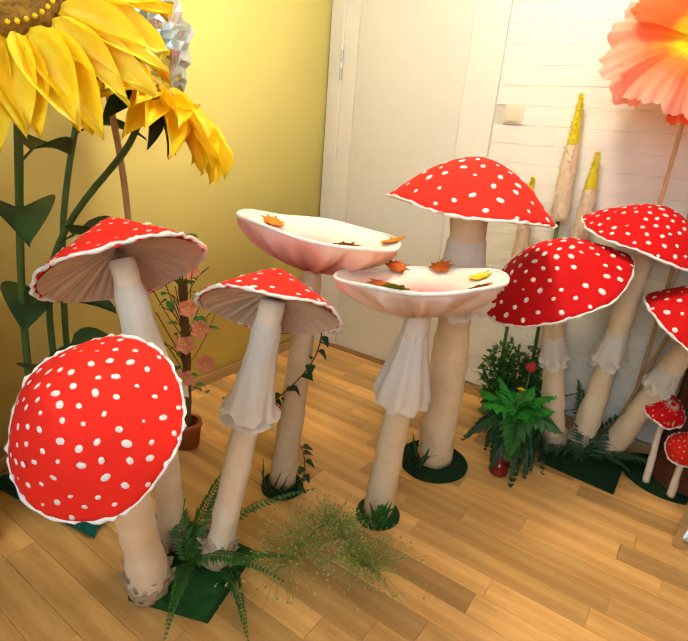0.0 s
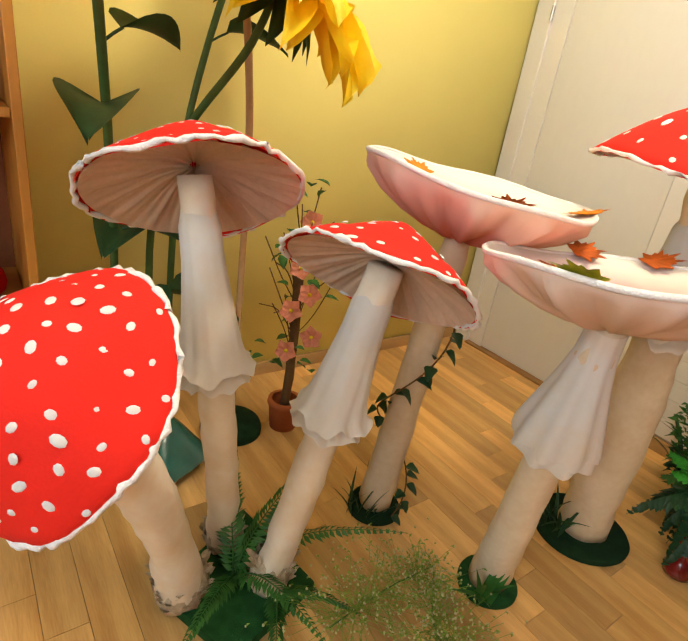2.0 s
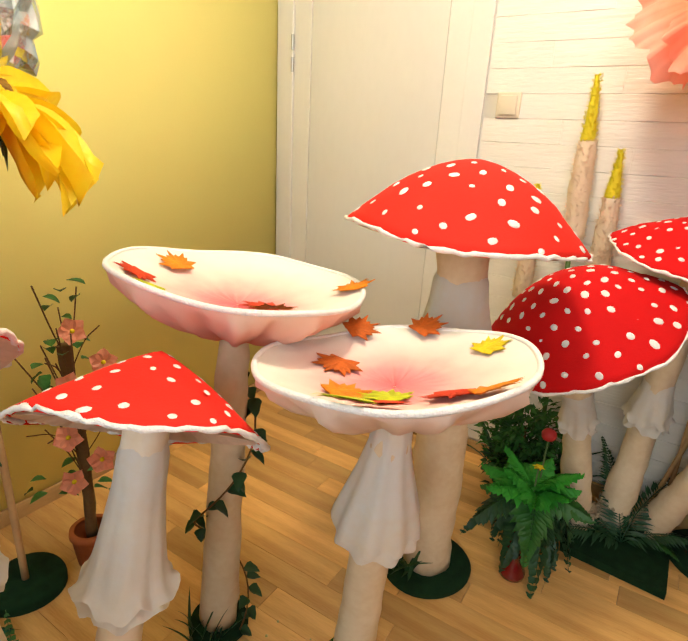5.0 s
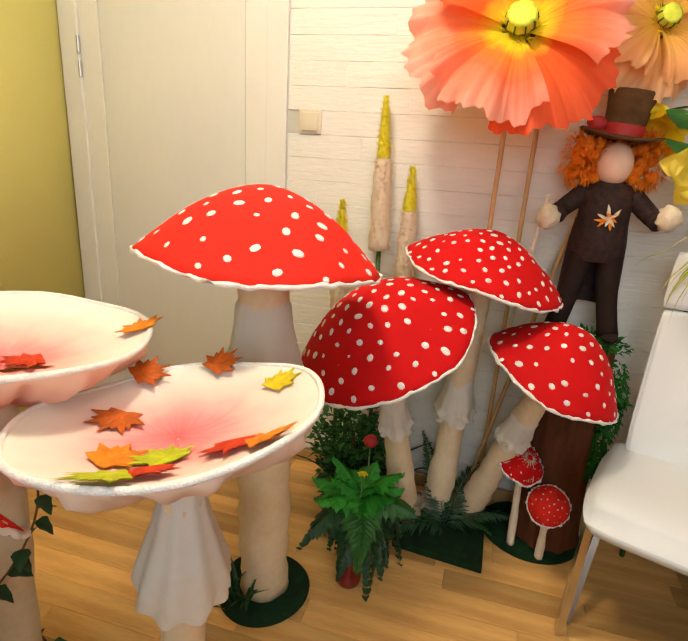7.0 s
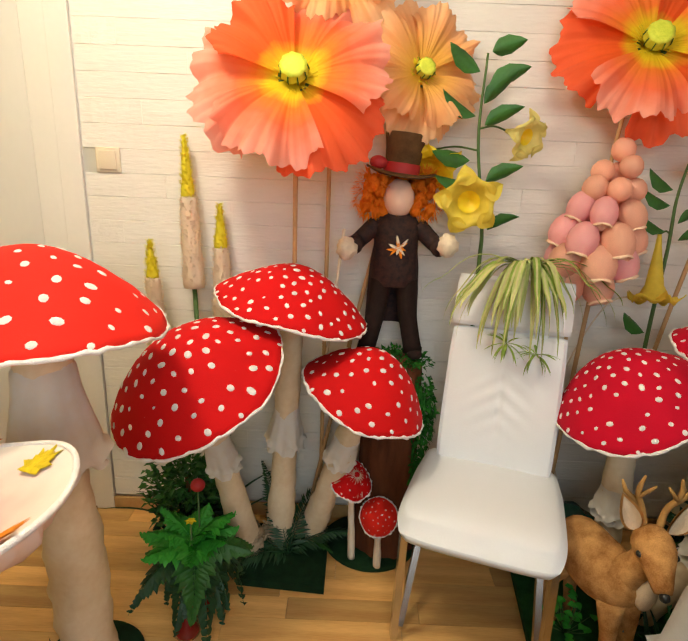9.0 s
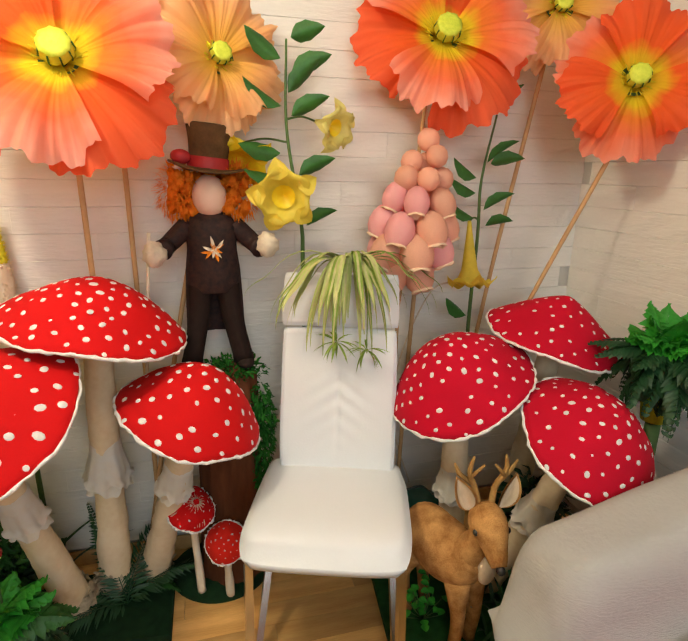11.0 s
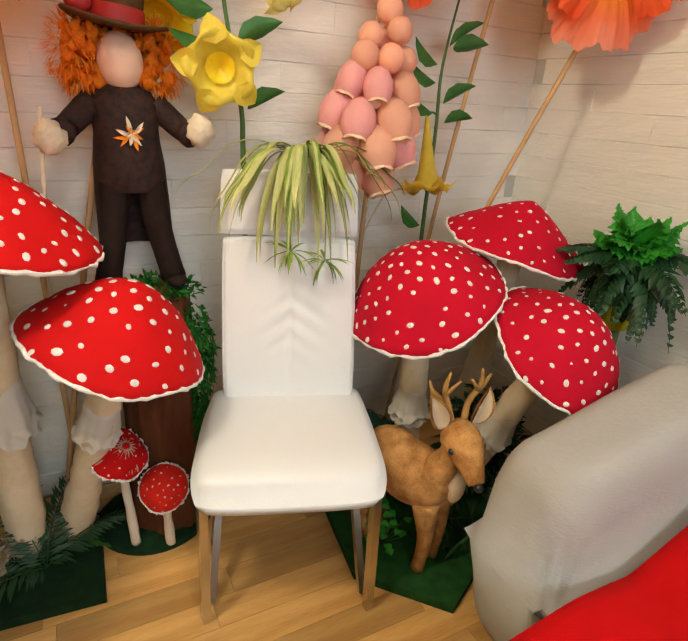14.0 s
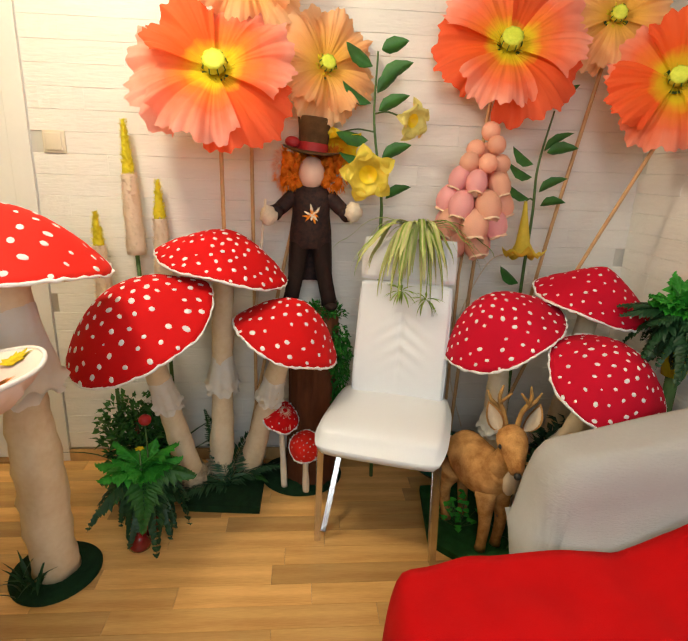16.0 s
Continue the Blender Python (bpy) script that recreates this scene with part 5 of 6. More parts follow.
lily_plant("leafy stem with two yellow trumpet lilies behind the chair", (2.26, -0.16, 0), [(2.26, -0.16, 0), (2.243, -0.18, 1.0), (2.236, -0.19, 1.2), (2.198, -0.19, 1.45), (2.20, -0.19, 1.68)],
           [((2.178, -0.24, 1.272), (-0.15, -0.95, -0.12), 0.10, 0.078, "lily"), ((2.34, -0.20, 1.46), (0.5, -0.8, -0.25), 0.09, 0.058, "lily_pale"), ((2.07, -0.13, 1.36), (-0.2, -0.7, -0.6), 0.10, 0.08, "sun_petal")],
           [(2.25, 1.70, 0, 0), (2.27, 1.63, 0, 0), (2.15, 1.53, 0, 0), (2.26, 1.52, 0, 0), (2.10, 1.40, 0, 0), (2.28, 1.36, 0, 0), (2.08, 1.33, 0, 0), (2.30, 1.22, 0, 0), (2.14, 1.66, 0, 0), (2.23, 1.58, 0, 0)], 91)
lily_plant("leafy stem with a hanging yellow trumpet lily", (2.84, -0.15, 0), [(2.84, -0.15, 0), (2.826, -0.16, 0.8), (2.833, -0.16, 1.14), (2.83, -0.16, 1.32), (2.865, -0.16, 1.52)],
           [((2.795, -0.20, 1.0), (-0.05, -0.25, -0.95), 0.20, 0.064, "lily")],
           [(2.885, 1.55, 0, 0), (2.75, 1.36, 0, 0), (2.87, 1.40, 0, 0), (2.76, 1.30, 0, 0), (2.92, 1.39, 0, 0), (2.745, 1.23, 0, 0), (2.89, 1.26, 0, 0), (2.93, 1.20, 0, 0), (2.77, 0.90, 0, 0)], 92)

# ---------------------------------------------------------------- hanging cluster of paper buds
gc = empty("bud_cluster", (2.575, -0.15, 0), "hanging cluster of pink and peach paper buds on a stick", "artificial flower")
part("stick", tube([(0, 0.03, 0), (0.0, 0.02, 0.9), (0.05, -0.02, 1.62)], 0.006, 8), "wood_stick", gc)
rg = random.Random(95)
BUD = {}
for key, closed in (("bud_pink", 0), ("bud_peach", 0), ("bud_peach", 1)):
    prof = [(0.001, 1.0), (0.35, 0.95), (0.72, 0.68), (0.95, 0.25), (1.0, -0.2), (0.9, -0.62), (0.66, -0.95)]
    if closed:
        prof = [(0.001, 1.0), (0.5, 0.86), (0.87, 0.5), (1.0, 0.0), (0.87, -0.5), (0.5, -0.86), (0.001, -1.0)]
    BUD[key, closed] = lathe(prof, 20).mesh("bud")
rim_mesh = lathe([(0.66, -0.95), (0.72, -1.06), (0.66, -1.1), (0.5, -1.02), (0.3, -0.8), (0.001, -0.72)], 20, lambda i, a: (0.04 * (i in (1, 2)) * math.sin(6 * a), 0.04 * (i in (1, 2)) * math.sin(5 * a))).mesh("bud_rim")
for row, (z, n, ring, r) in enumerate(((1.452, 1, 0.0, 0.027), (1.395, 3, 0.042, 0.030), (1.34, 5, 0.062, 0.031), (1.28, 6, 0.078, 0.033), (1.205, 6, 0.095, 0.039), (1.13, 6, 0.088, 0.042), (1.06, 4, 0.055, 0.042))):
    for k in range(n):
        a = 6.283 * k / n + 0.6 * row + rg.uniform(-0.12, 0.12) - 1.57
        shut = row < 3
        key = ("bud_peach", 1) if shut else (("bud_pink", 0) if rg.random() < 0.6 else ("bud_peach", 0))
        out = Vector((0.13 * (z - 1.06) - 0.005 + math.cos(a) * ring, math.sin(a) * ring * 0.85 - 0.05, z - 0.015 + rg.uniform(-0.012, 0.012)))
        tilt = Vector((-math.cos(a) * 0.45, -math.sin(a) * 0.45, 1.0 if not shut else 0.8))
        s = r * rg.uniform(1.08, 1.26)
        mm = Matrix.Translation(out) @ aim(tilt) @ Matrix.Diagonal((s, s, s * (1.15 if not shut else 1.05), 1))
        b = part("bud", BUD[key], key[0], gc, m=mm)
        if not shut:
            part("rim", rim_mesh, "bud_edge", b)

# ---------------------------------------------------------------- stump, moss and doll
sp = empty("tree_stump", (2.0, -0.14, 0.02), "red-brown bark stump with bright green moss hanging down", "tree stump")
part("trunk", lathe([(0.115, 0), (0.108, 0.08), (0.098, 0.3), (0.095, 0.55), (0.092, 0.71), (0.08, 0.72), (0.001, 0.725)], 40, lambda i, a: (0.006 * math.sin(9 * a + i) + 0.004 * math.sin(23 * a), 0)), "bark", sp, "rough red-brown bark trunk")
rg = random.Random(101)
clump(sp, "moss", (0.02, -0.02, 0.725), (0.11, 0.09, 0.03), 520, 0.022, 0.010, "moss", rg)
clump(sp, "moss", (0.10, -0.05, 0.55), (0.045, 0.05, 0.15), 900, 0.022, 0.010, "moss", rg, -0.8)
clump(sp, "moss", (0.095, -0.06, 0.36), (0.03, 0.03, 0.10), 360, 0.022, 0.010, "moss", rg, -0.8)

dl = Soup()
DOLL_MATS = ["suit", "trousers", "hair", "skin", "hat", "ribbon", "glove", "maple_orange"]
for sx in (-1, 1):
    dl.merge(tube(curve([(sx * 0.035, 0, 0.30), (sx * 0.05, -0.004, 0.16), (sx * 0.078, -0.01, 0.02)], 5), [0.036, 0.036, 0.035, 0.034, 0.033, 0.032, 0.031, 0.030, 0.030, 0.030, 0.032], 12), mi=1)
    dl.merge(ball(0.03, 12, 8, (0.9, 1.5, 0.6)), Matrix.Translation((sx * 0.082, -0.02, 0.016)), mi=1)
    arm = curve([(sx * 0.062, 0, 0.435), (sx * 0.115, -0.01, 0.385), (sx * 0.135, -0.045, 0.37)], 5)
    dl.merge(tube(arm, [0.028, 0.028, 0.028, 0.027, 0.027, 0.026, 0.026, 0.026, 0.027, 0.028, 0.03], 12), mi=0)
    cuff = ball(0.032, 16, 10, (1, 1, 1.1))
    cuff.v = [tuple(Vector(p) * (1 + 0.35 * noise.noise(Vector(p) * 70))) for p in cuff.v]
    dl.merge(cuff, Matrix.Translation((sx * 0.155, -0.055, 0.37 + 0.01 * sx)), mi=6)
dl.merge(lathe([(0.062, 0.24), (0.078, 0.27), (0.072, 0.33), (0.070, 0.38), (0.076, 0.43), (0.055, 0.462), (0.025, 0.475)], 24, lambda i, a: (0, 0)), Matrix.Diagonal((1, 0.68, 1, 1)), mi=0)
coat = lathe([(0.070, 0.36), (0.078, 0.30), (0.082, 0.22), (0.086, 0.10)], 24, lambda i, a: (0.004 * math.sin(5 * a), 0))
dl.merge(Soup().add(coat.v, [fc for fc in coat.f if sum(coat.v[i][1] for i in fc) / 4 > -0.02]), Matrix.Diagonal((1, 0.7, 1, 1)), mi=0)
for k in range(14):
    a = 0.45 * k
    dl.merge(blade(0.022 + 0.02 * ((k * 7) % 5) / 5, 0.009, 4, 0.2, 0.3), Matrix.Translation((0.004 * (k % 3), -0.056, 0.375 - 0.004 * (k % 4))) @ Matrix.Rotation(math.pi / 2, 4, "X") @ Matrix.Rotation(a, 4, "Z") @ Matrix.Rotation(-0.2, 4, "Y"), mi=7 if k % 2 else 6)
dl.merge(ball(0.052, 20, 14, (0.92, 0.95, 1.15)), Matrix.Translation((0, -0.008, 0.515)), mi=3)
hr = Soup()
for sx, n in ((-1, 70), (1, 70), (0, 40)):
    for k in range(n):
        rgk = random.Random(k * 7 + sx + 3)
        c = Vector((sx * 0.072 + rgk.uniform(-0.034, 0.034), 0.02 + rgk.uniform(-0.045, 0.04), 0.53 + rgk.uniform(-0.065, 0.045)))
        hr.merge(ball(rgk.uniform(0.008, 0.016), 8, 5), Matrix.Translation(c) @ Matrix.Rotation(rgk.uniform(0, 3), 4, (rgk.random(), rgk.random(), 0.3)))
hr.v = [tuple(Vector(p) * (1 + 0.03 * noise.noise(Vector(p) * 90))) for p in hr.v]
dl.merge(hr, mi=2)
fz = Soup()
rgk = random.Random(140)
for k in range(1500):
    sx = rgk.choice((-1, 1, -1, 1, 0))
    d = Vector((rgk.gauss(0, 1), rgk.gauss(0, 1), rgk.gauss(0, 1))).normalized()
    c = Vector((sx * 0.078, 0.018, 0.525)) + Vector((d.x * 0.052, d.y * 0.05, d.z * 0.070))
    if abs(c.x) < 0.05 and c.y < -0.02:
        continue
    fz.merge(blade(rgk.uniform(0.02, 0.038), 0.0035, 2, 0.3, 0.2, across=2), Matrix.Translation(c) @ Matrix.Rotation(math.atan2(d.y, d.x) + rgk.uniform(-0.7, 0.7), 4, "Z") @ Matrix.Rotation(-math.asin(d.z) + rgk.uniform(-0.6, 0.6), 4, "Y"))
dl.merge(fz, mi=2)
hat = Matrix.Translation((0, 0, 0.578)) @ Matrix.Rotation(0.10, 4, "Y") @ Matrix.Scale(0.98, 4)
dl.merge(lathe([(0.0, 0.0), (0.058, 0.0), (0.108, 0.008), (0.112, 0.012), (0.108, 0.015), (0.058, 0.012)], 32, lambda i, a: (0, 0.010 * (i in (2, 3, 4)) * math.cos(2 * a))), hat, mi=4)
dl.merge(lathe([(0.056, 0.008), (0.054, 0.04), (0.058, 0.085), (0.066, 0.125), (0.062, 0.13), (0.001, 0.128)], 28), hat, mi=4)
dl.merge(lathe([(0.0585, 0.010), (0.0575, 0.04), (0.056, 0.042)], 28), hat, mi=5)
dl.merge(ball(0.020, 10, 7, (1.4, 0.7, 1)), hat @ Matrix.Translation((-0.075, -0.03, 0.035)), mi=5)
dl.merge(tube([(-0.165, -0.06, 0.42), (-0.21, -0.02, -0.02)], 0.005, 6), mi=6)
doll = part("doll", dl, DOLL_MATS, label="dark-suited costumed doll with orange hair and tall hat on a stump", m=Matrix.Translation((1.98, -0.15, 0.757)))
tagged(doll, category="doll")

# ---------------------------------------------------------------- fawn figure and its corner
fw = Soup()
body = curve([(0.0, 0.17, 0.245), (0.0, 0.13, 0.27), (0.0, 0.05, 0.262), (0, -0.03, 0.255), (0.0, -0.10, 0.265), (0.0, -0.135, 0.30)], 5)
nb = len(body)
fw.merge(tube(body, [0.03 + 0.055 * math.sin(math.pi * min(1, 0.12 + 0.80 * (i / nb))) for i in range(nb)], 18, 0.06), mi=0)
fw.merge(tube(curve([(0, -0.09, 0.27), (0.005, -0.14, 0.34), (0.01, -0.155, 0.40)], 5), [0.062, 0.060, 0.056, 0.052, 0.048, 0.045, 0.043, 0.042, 0.041, 0.04, 0.04], 16, 0.05), mi=0)
fh = Soup()
head = curve([(0.0, 0.03, 0.02), (0.0, -0.02, 0.025), (0.0, -0.07, -0.01), (0.0, -0.108, -0.045)], 4)
fh.merge(tube(head, [0.032, 0.044, 0.050, 0.052, 0.052, 0.050, 0.046, 0.040, 0.035, 0.031, 0.028, 0.025, 0.020][:len(head)], 16, 0.03), mi=0)
fh.merge(ball(0.013, 8, 6), Matrix.Translation((0.0, -0.118, -0.046)), mi=3)
for sx in (-1, 1):
    fh.merge(ball(0.0095, 10, 6), Matrix.Translation((sx * 0.044, -0.045, 0.018)), mi=3)
    ear = Matrix.Translation((sx * 0.040, 0.012, 0.045)) @ Matrix.Rotation(sx * 0.42, 4, "Y") @ Matrix.Rotation(math.pi / 2, 4, "Z") @ Matrix.Rotation(-1.42, 4, "Y")
    fh.merge(blade(0.115, 0.058, 8, -0.1, 0.5, shape=0.45), ear @ Matrix.Translation((0, 0, -0.004)), mi=0)
    fh.merge(blade(0.102, 0.044, 8, -0.1, 0.5, shape=0.45), ear @ Matrix.Translation((0.004, 0, 0.002)), mi=1)
    fh.merge(tube(curve([(sx * 0.018, 0.015, 0.06), (sx * 0.03, 0.025, 0.11), (sx * 0.052, 0.015, 0.165), (sx * 0.045, 0.01, 0.215)], 4), [0.010, 0.010, 0.010, 0.009, 0.009, 0.009, 0.008, 0.008, 0.007, 0.007, 0.006, 0.005, 0.003], 7), mi=2)
    fh.merge(tube([(sx * 0.03, 0.025, 0.115), (sx * 0.075, 0.035, 0.15), (sx * 0.09, 0.03, 0.185)], [0.008, 0.007, 0.003], 6), mi=2)
    fh.merge(tube([(sx * 0.048, 0.015, 0.15), (sx * 0.015, 0.005, 0.19)], [0.007, 0.003], 6), mi=2)
fw.v = [(x, y * 0.78, z * 1.12) for x, y, z in fw.v]
fw.merge(fh, Matrix.Translation((0.005, -0.125, 0.44)) @ Matrix.Rotation(radians(-30), 4, "Z"))
for sx in (-1, 1):
    fw.merge(tube(curve([(sx * 0.035, -0.08, 0.24), (sx * 0.038, -0.095, 0.12), (sx * 0.036, -0.085, 0.0)], 5), [0.040, 0.036, 0.032, 0.028, 0.024, 0.022, 0.021, 0.020, 0.019, 0.019, 0.021], 10), mi=0)
    fw.merge(tube(curve([(sx * 0.04, 0.10, 0.24), (sx * 0.045, 0.13, 0.13), (sx * 0.042, 0.11, 0.0)], 5), [0.050, 0.046, 0.040, 0.033, 0.027, 0.023, 0.021, 0.020, 0.019, 0.019, 0.021], 10), mi=0)
fw.merge(ball(0.03, 12, 8, (0.9, 0.9, 1.2)), Matrix.Translation((0, 0.185, 0.285)), mi=1)
fw.merge(ball(0.05, 12, 8, (0.7, 0.5, 1.1)), Matrix.Translation((0.02, -0.135, 0.30)), mi=1)
fawn = part("fawn_figure", fw, ["fur", "fur_pale", "antler", "black_plastic"], label="tan furry fawn figure with small antlers standing on green board", m=Matrix.Translation((2.58, -0.575, 0.03)) @ Matrix.Rotation(radians(22), 4, "Z") @ Matrix.Scale(0.95, 4))
tagged(fawn, category="animal figure")

clv = empty("clover_plant", (2.535, -0.545, 0.028), "small bright green clover plant on the board", "artificial plant")
rg = random.Random(111)
for k in range(26):
    p = Vector((rg.gauss(0, 0.03), rg.gauss(0, 0.03), rg.uniform(0.03, 0.12)))
    part("leaf", Soup().merge(blade(0.028, 0.026, 5, 0.2, 0.2, shape=0.55), Matrix.Translation(p) @ Matrix.Rotation(rg.uniform(0, 6), 4, "Z") @ Matrix.Rotation(-0.3, 4, "Y")), "leaf_bright", clv)
    part("stalk", tube([(0, 0, 0), p], 0.0012, 4), "stalk", clv)
cb = empty("corner_bush", (2.98, -0.48, 0), "dark green leafy bush behind the crimson toadstools", "artificial plant")
clump(cb, "foliage", (-0.04, 0.02, 0.22), (0.12, 0.12, 0.2), 600, 0.05, 0.024, "leaf_dark", rg)
part("stalk", tube([(0, 0, 0), (-0.03, 0.02, 0.3)], 0.008, 6), "twig", cb)
bd = ball(0.13, 22, 14, (1.4, 0.8, 0.9))
bd.v = [tuple(Vector(p) * (1 + 0.15 * noise.noise(Vector(p) * 14))) for p in bd.v]
bd.v = [(x, y, max(z, -0.099)) for x, y, z in bd.v]
tagged(part("teal_bundle", bd, "teal_foil", label="dark teal cloth bundle on the floor by the wall", m=Matrix.Translation((2.62, -0.17, 0.10))), category="cloth bundle")
tagged(part("cable", tube(curve([(2.66, -0.11, 0.21), (2.59, -0.10, 0.45), (2.60, -0.10, 0.70), (2.70, -0.10, 0.94), (2.79, -0.12, 0.99)], 10), 0.0028, 6), "glove", label="thin white cable curving up the wall"), category="cable")

# potted fern on a stand
pl = empty("plant_stand", (3.15, -0.66, 0), "slim yellow-green stand carrying a potted fern", "plant stand")
part("post", tube([(0, 0, 0), (0, 0, 0.687)], 0.02, 12), "stalk", pl)
part("foot", lathe([(0.10, 0.001), (0.10, 0.015), (0.001, 0.02)], 24), "turf_dark", pl)
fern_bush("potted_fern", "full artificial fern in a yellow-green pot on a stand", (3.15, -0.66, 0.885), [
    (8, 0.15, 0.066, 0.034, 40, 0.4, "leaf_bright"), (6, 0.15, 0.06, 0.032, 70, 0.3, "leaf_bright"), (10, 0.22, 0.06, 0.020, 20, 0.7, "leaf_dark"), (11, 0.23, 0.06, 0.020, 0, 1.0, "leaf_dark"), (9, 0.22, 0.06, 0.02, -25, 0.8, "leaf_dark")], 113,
    [("pot", [(0.001, 0), (0.035, 0), (0.05, 0.12), (0.046, 0.12), (0.001, 0.10)], "maple_lime", "yellow-green pot", -0.2)])

# spider plant hanging over the chair back
spd = empty("spider_plant", (2.36, -0.27, 1.083), "striped spider plant draped over the white chair back", "artificial plant")
rg = random.Random(121)
for k in range(50):
    L = rg.uniform(0.18, 0.36)
    az = radians(rg.uniform(-195, 15))
    pts, up = [], rg.uniform(0.02, 0.06)
    out = rg.uniform(0.35, 1.0)
    v, f = [], []
    for i in range(13):
        t = i / 12
        x = L * out * (1 - (1 - t) ** 1.6)
        z = up * math.sin(math.pi * min(1, t * 1.6)) - L * 0.85 * t ** 2.2 * (1.25 - out)
        pts.append(Vector((x * math.cos(az), x * math.sin(az) * 0.45 - 0.035 * t - 0.02, z)))
    side = Vector((-math.sin(az), math.cos(az), 0))
    for i, p in enumerate(pts):
        w = 0.0088 * math.sin(math.pi * (0.12 + 0.86 * i / 12)) + 0.0006
        for q in (-1, -0.35, 0.35, 1):
            v.append(p + side * w * q + Vector((0, 0, 0.002 * q * q)))
    ss = Soup()
    o = len(ss.v)
    ss.v += [tuple(p) for p in v]
    for i in range(12):
        for j in range(3):
            a = i * 4 + j
            ss.f.append((a, a + 1, a + 5, a + 4))
            ss.mi.append(1 if j == 1 else 0)
    part("blade", ss, ["variegated", "berry"] if k % 3 else ["olive_sprig", "berry"], spd)
for cx, cz in ((-0.06, -0.2), (0.03, -0.23)):
    for k in range(20):
        b = blade(0.07, 0.008, 4, 0.4, 0.2, across=2)
        part("plantlet_leaf", Soup().merge(b, Matrix.Translation((cx, -0.10, cz)) @ Matrix.Rotation(rg.uniform(0, 6), 4, "Z") @ Matrix.Rotation(rg.uniform(-0.6, 0.9), 4, "Y")), "olive_sprig", spd)
    part("runner", tube(curve([(0, -0.02, 0.03), (cx, -0.08, -0.05), (cx, -0.10, cz)], 6), 0.0014, 4), "olive_sprig", spd)

# ---------------------------------------------------------------- grey sofa, red blanket, remote
so = empty("sofa", (2.75, -1.7, 0), "grey ribbed fabric sofa with a rounded arm", "sofa")


def puffy(x0, y0, z0, x1, y1, z1, bev, lift=None):
    s = cushion(x1 - x0, y1 - y0, z1 - z0, 0.0, bev, 26, 18)
    out = []
    for x, y, z in s.v:
        p = Vector((x + (x0 + x1) / 2, y + (y0 + y1) / 2, z + (z0 + z1) / 2))
        if lift:
            p.z += lift(p)
        out.append((p.x - 2.75, p.y + 1.7, p.z))
    s.v = out
    return s


part("arm", puffy(2.57, -1.07, 0.03, 3.19, -0.80, 0.57, 0.10, lambda p: 0.16 * max(0, (p.x - 2.6) / 0.7) * (p.z > 0.3) + 0.008 * noise.noise(p * 5)), "grey_knit", so, "rounded grey ribbed arm")
part("seat", box(2.22 - 2.75, -1.2, 0.10, 3.33 - 2.75, 0.60, 0.345, 0.05), "grey_knit", so)
for x in (-0.45, 0.5):
    for y in (-1.1, 0.5):
        part("foot", tube([(x, y, 0.0), (x, y, 0.11)], 0.025, 10), "black_plastic", so)
bl = Soup()
nx, ny = 60, 60
vv = []
for j in range(ny + 1):
    for i in range(nx + 1):
        x, y = 2.02 + 1.31 * i / nx, -2.9 + 1.805 * j / ny
        edge = max(0.0, (2.20 + 0.05 * noise.noise(Vector((y * 4, 0, 3))) - x) / 0.18)
        corner = max(0.0, (y + 1.24 + 0.12 * max(0, (x - 2.3))) / 0.12) if x < 3.0 else 0.0
        z = 0.375 + 0.016 * noise.noise(Vector((x * 5, y * 5, 0))) + 0.007 * noise.noise(Vector((x * 13, y * 13, 1)))
        z -= 0.22 * min(1, edge) ** 1.5
        z += 0.30 * max(0, (x - 2.75) / 0.57) ** 1.3 * max(0.0, 1 - abs(y + 1.09) / 0.42) ** 1.2
        push = 0.16 * min(1, edge) ** 1.2
        vv.append((x + push * 0.8, y - 0.10 * max(0.0, (2.6 - x) / 0.6) ** 2 * (j / ny) ** 4, max(z, 0.06)))
bl.add(vv, [(j * (nx + 1) + i, j * (nx + 1) + i + 1, (j + 1) * (nx + 1) + i + 1, (j + 1) * (nx + 1) + i) for j in range(ny) for i in range(nx)])
bk = part("blanket", bl, "red_blanket", label="plain red fleece blanket spread over the grey sofa seat")
tagged(bk, category="blanket")
md = bk.modifiers.new("thickness", "SOLIDIFY")
md.thickness, md.offset = 0.012, 1
rm = empty("remote_control", (3.0, -1.13, 0.492), "black remote control with pale keys on red blanket", "remote control")
rm.rotation_euler = (radians(18), 0, radians(-10))
part("case", box(-0.024, -0.075, 0, 0.024, 0.075, 0.018, 0.006), "black_plastic", rm)
for r in range(8):
    for c in range(3):
        if r in (2, 3) and c == 1:
            continue
        part("key", box(-0.018 + 0.013 * c, -0.066 + 0.016 * r, 0.016, -0.008 + 0.013 * c, -0.056 + 0.016 * r, 0.0205, 0.001), "grey_key", rm)

# ---------------------------------------------------------------- embossed bricks and floor strips


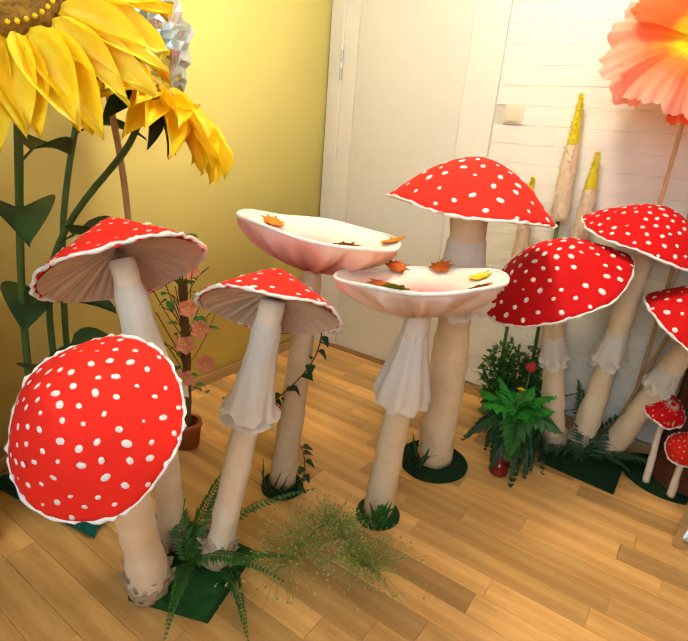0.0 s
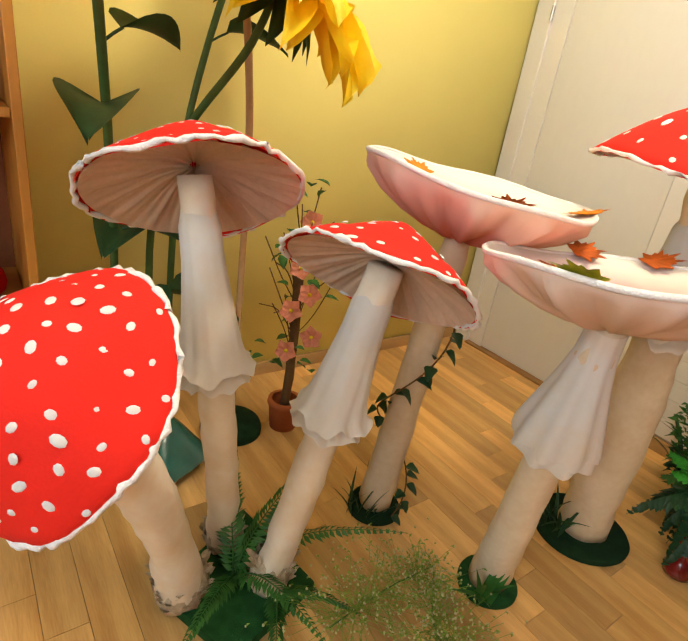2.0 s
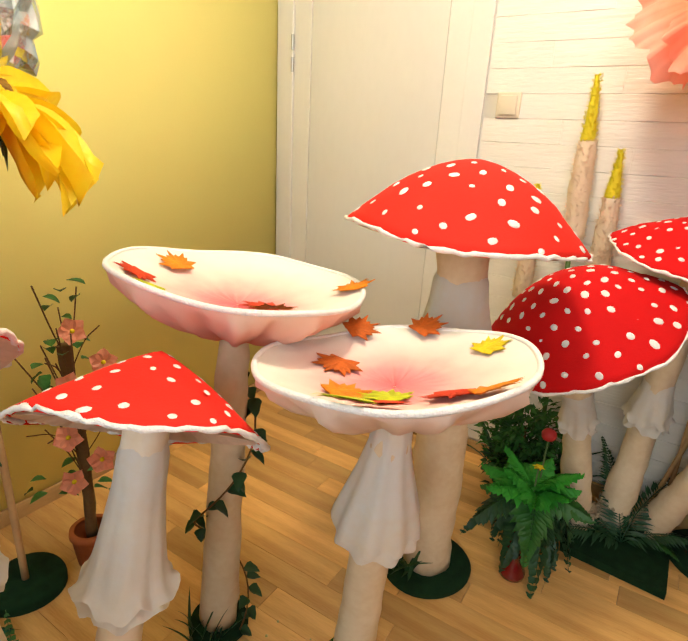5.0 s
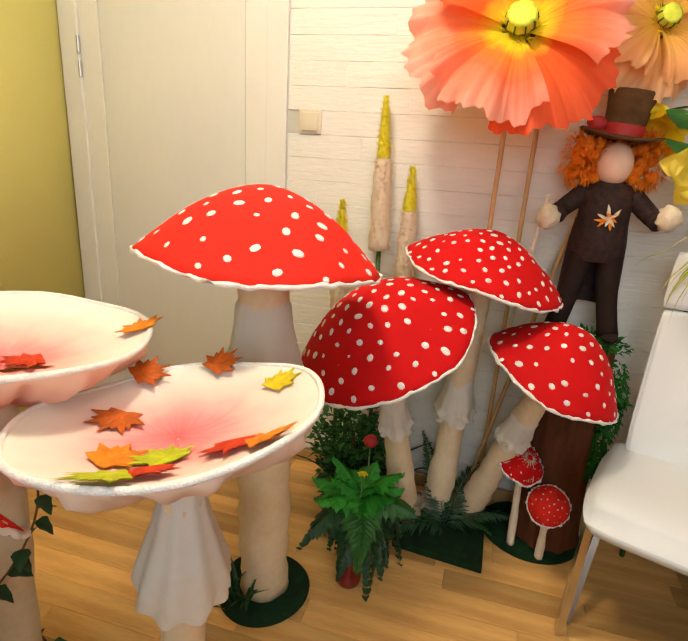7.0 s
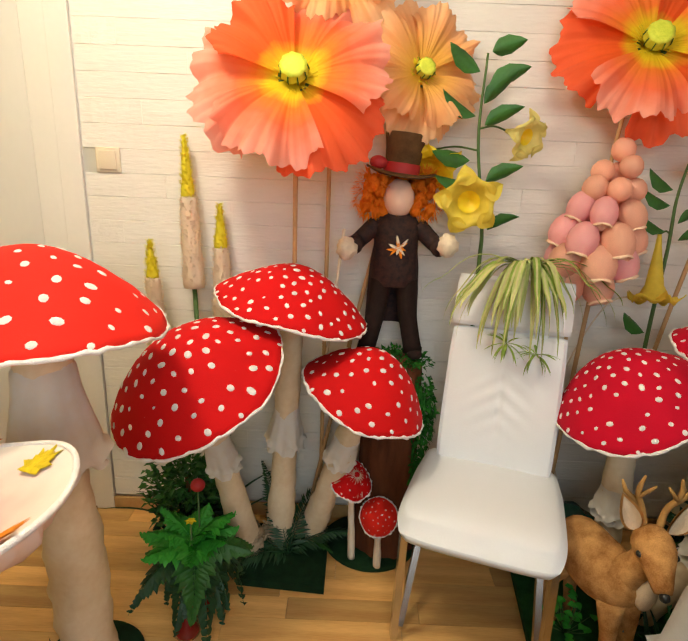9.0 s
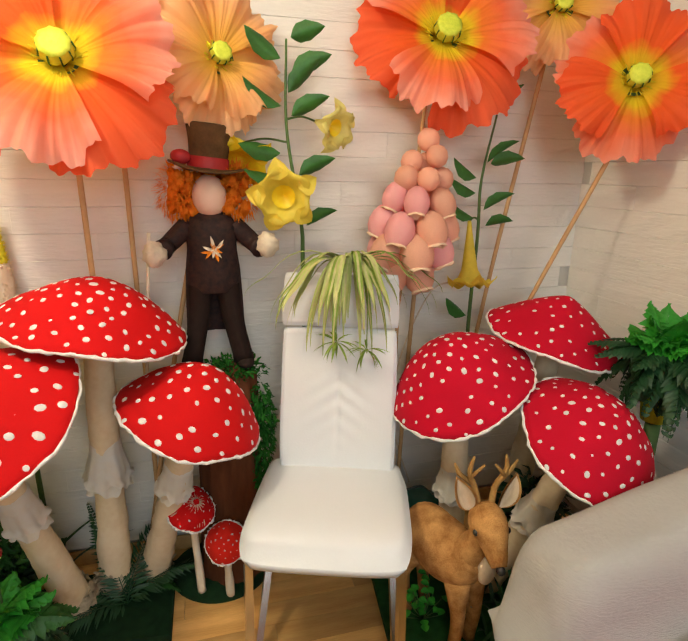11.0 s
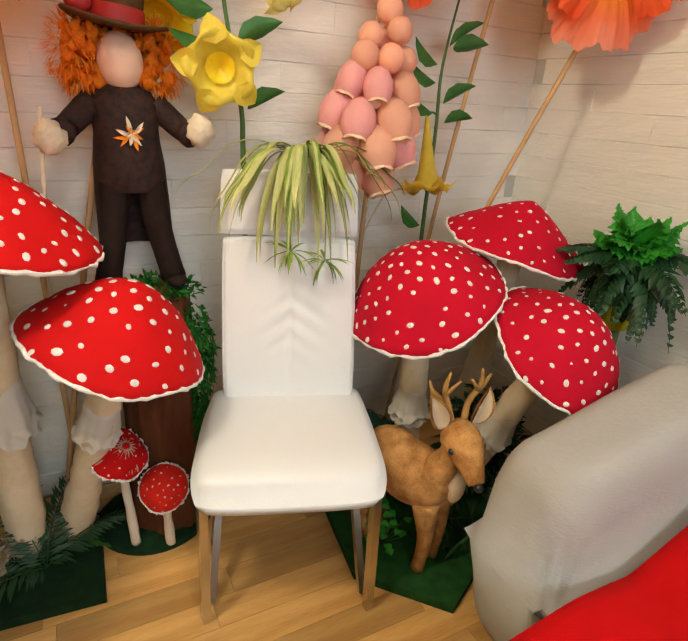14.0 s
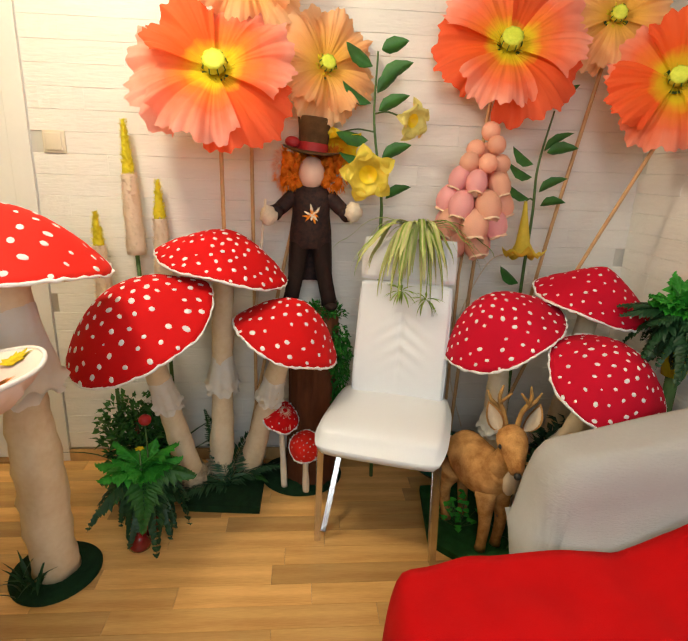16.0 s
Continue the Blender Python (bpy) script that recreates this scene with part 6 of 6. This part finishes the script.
def brick_mesh(length, height, seed):
    """An embossed foam brick lying in x and z, its face towards -y."""
    rg = random.Random(seed)
    n = 5
    v, f = [], []
    for j in range(3):
        for i in range(n + 1):
            x, z = length * (i / n - 0.5), height * (j / 2 - 0.5)
            b = 0.0034 + 0.0016 * rg.uniform(-1, 1)
            v.append((x, -b, z))
    for j in range(2):
        for i in range(n):
            a = j * (n + 1) + i
            f.append((a, a + 1, a + n + 2, a + n + 1))
    border = list(range(n + 1)) + [n + 1 + n, 2 * (n + 1) + n] + [2 * (n + 1) + i for i in range(n - 1, -1, -1)] + [n + 1]
    o = len(v)
    for k in border:
        x, y, z = v[k]
        v.append((x + math.copysign(0.0012, x), 0.0, z + math.copysign(0.0018, z) * (abs(z) > 0.01)))
    for k in range(len(border)):
        k2 = (k + 1) % len(border)
        f.append((border[k], o + k, o + k2, border[k2]))
    return Soup().add(v, f).mesh("brick", smooth=False)


BRICKS = [brick_mesh(0.60 - 0.0012, 0.078 - 0.0032, 200 + k) for k in range(6)]
HALF = [brick_mesh(0.30 - 0.0012, 0.078 - 0.0032, 300 + k) for k in range(2)]


def clad(wall, length, place):
    rg = random.Random(5)
    for row in range(32):
        z = 0.0625 + 0.078 * (row + 0.5)
        if z > TOP - 0.04:
            break
        x = -0.6 * ((row * 0.37) % 1)
        while x < length - 0.02:
            L = 0.60
            a, b = max(0.0, x), min(length, x + L)
            if b - a > 0.42:
                me = BRICKS[rg.randrange(6)]
                sc = (b - a) / 0.60
            elif b - a > 0.08:
                me = HALF[rg.randrange(2)]
                sc = (b - a) / 0.30
            else:
                x += L
                continue
            part("brick", me, "brick", wall, m=place((a + b) / 2, z) @ Matrix.Diagonal((sc, 1, 1, 1)))
            x += L


clad(wall_north, X1 - 0.935, lambda u, z: Matrix.Translation((0.935 + u, -0.0005, z)))
clad(wall_east, 2.5, lambda u, z: Matrix.Translation((X1 - 0.0005, -u, z)) @ Matrix.Rotation(radians(-90), 4, "Z"))

# floor strips: 7 cm wide, of uneven length, running along the white wall
STRIP = {}


def strip_mesh(L, W):
    key = (L, W)
    if key not in STRIP:
        g = 0.0005
        x0, x1, y0, y1 = -L / 2 + g / 2, L / 2 - g / 2, -W / 2 + g / 2, W / 2 - g / 2
        e = 0.0004
        v = [(x0, y0, -0.004), (x1, y0, -0.004), (x1, y1, -0.004), (x0, y1, -0.004), (x0 + e, y0 + e, 0), (x1 - e, y0 + e, 0), (x1 - e, y1 - e, 0), (x0 + e, y1 - e, 0)]
        STRIP[key] = Soup().add(v, [(4, 5, 6, 7), (0, 1, 5, 4), (1, 2, 6, 5), (2, 3, 7, 6), (3, 0, 4, 7)]).mesh("floor_strip", smooth=False)
    return STRIP[key]


rest, near = Soup(), 0
rg = random.Random(77)
W = 0.085
for row in range(int(-Y0 / W) + 1):
    y = -W * (row + 0.5)
    if y - W / 2 < Y0:
        break
    x = -rg.choice((0.0, 0.11, 0.22, 0.33))
    while x < X1:
        L = rg.choice((0.42, 0.55, 0.68, 0.8))
        a, b = max(0, x), min(X1, x + L)
        if b - a > 0.02:
            if y > -2.05 and near < 300:
                me = strip_mesh(round(b - a, 3), W)
                part("floor_strip", me, "plank", floor, m=Matrix.Translation(((a + b) / 2, y, 0)))
                near += 1
            else:
                rest.merge(box(a + 0.0006, y - W / 2 + 0.0006, -0.004, b - 0.0006, y + W / 2 - 0.0006, 0))
        x += L
if rest.v:
    tagged(part("floor_strip_rest", rest, "plank", floor, smooth=False), kind="stuff")
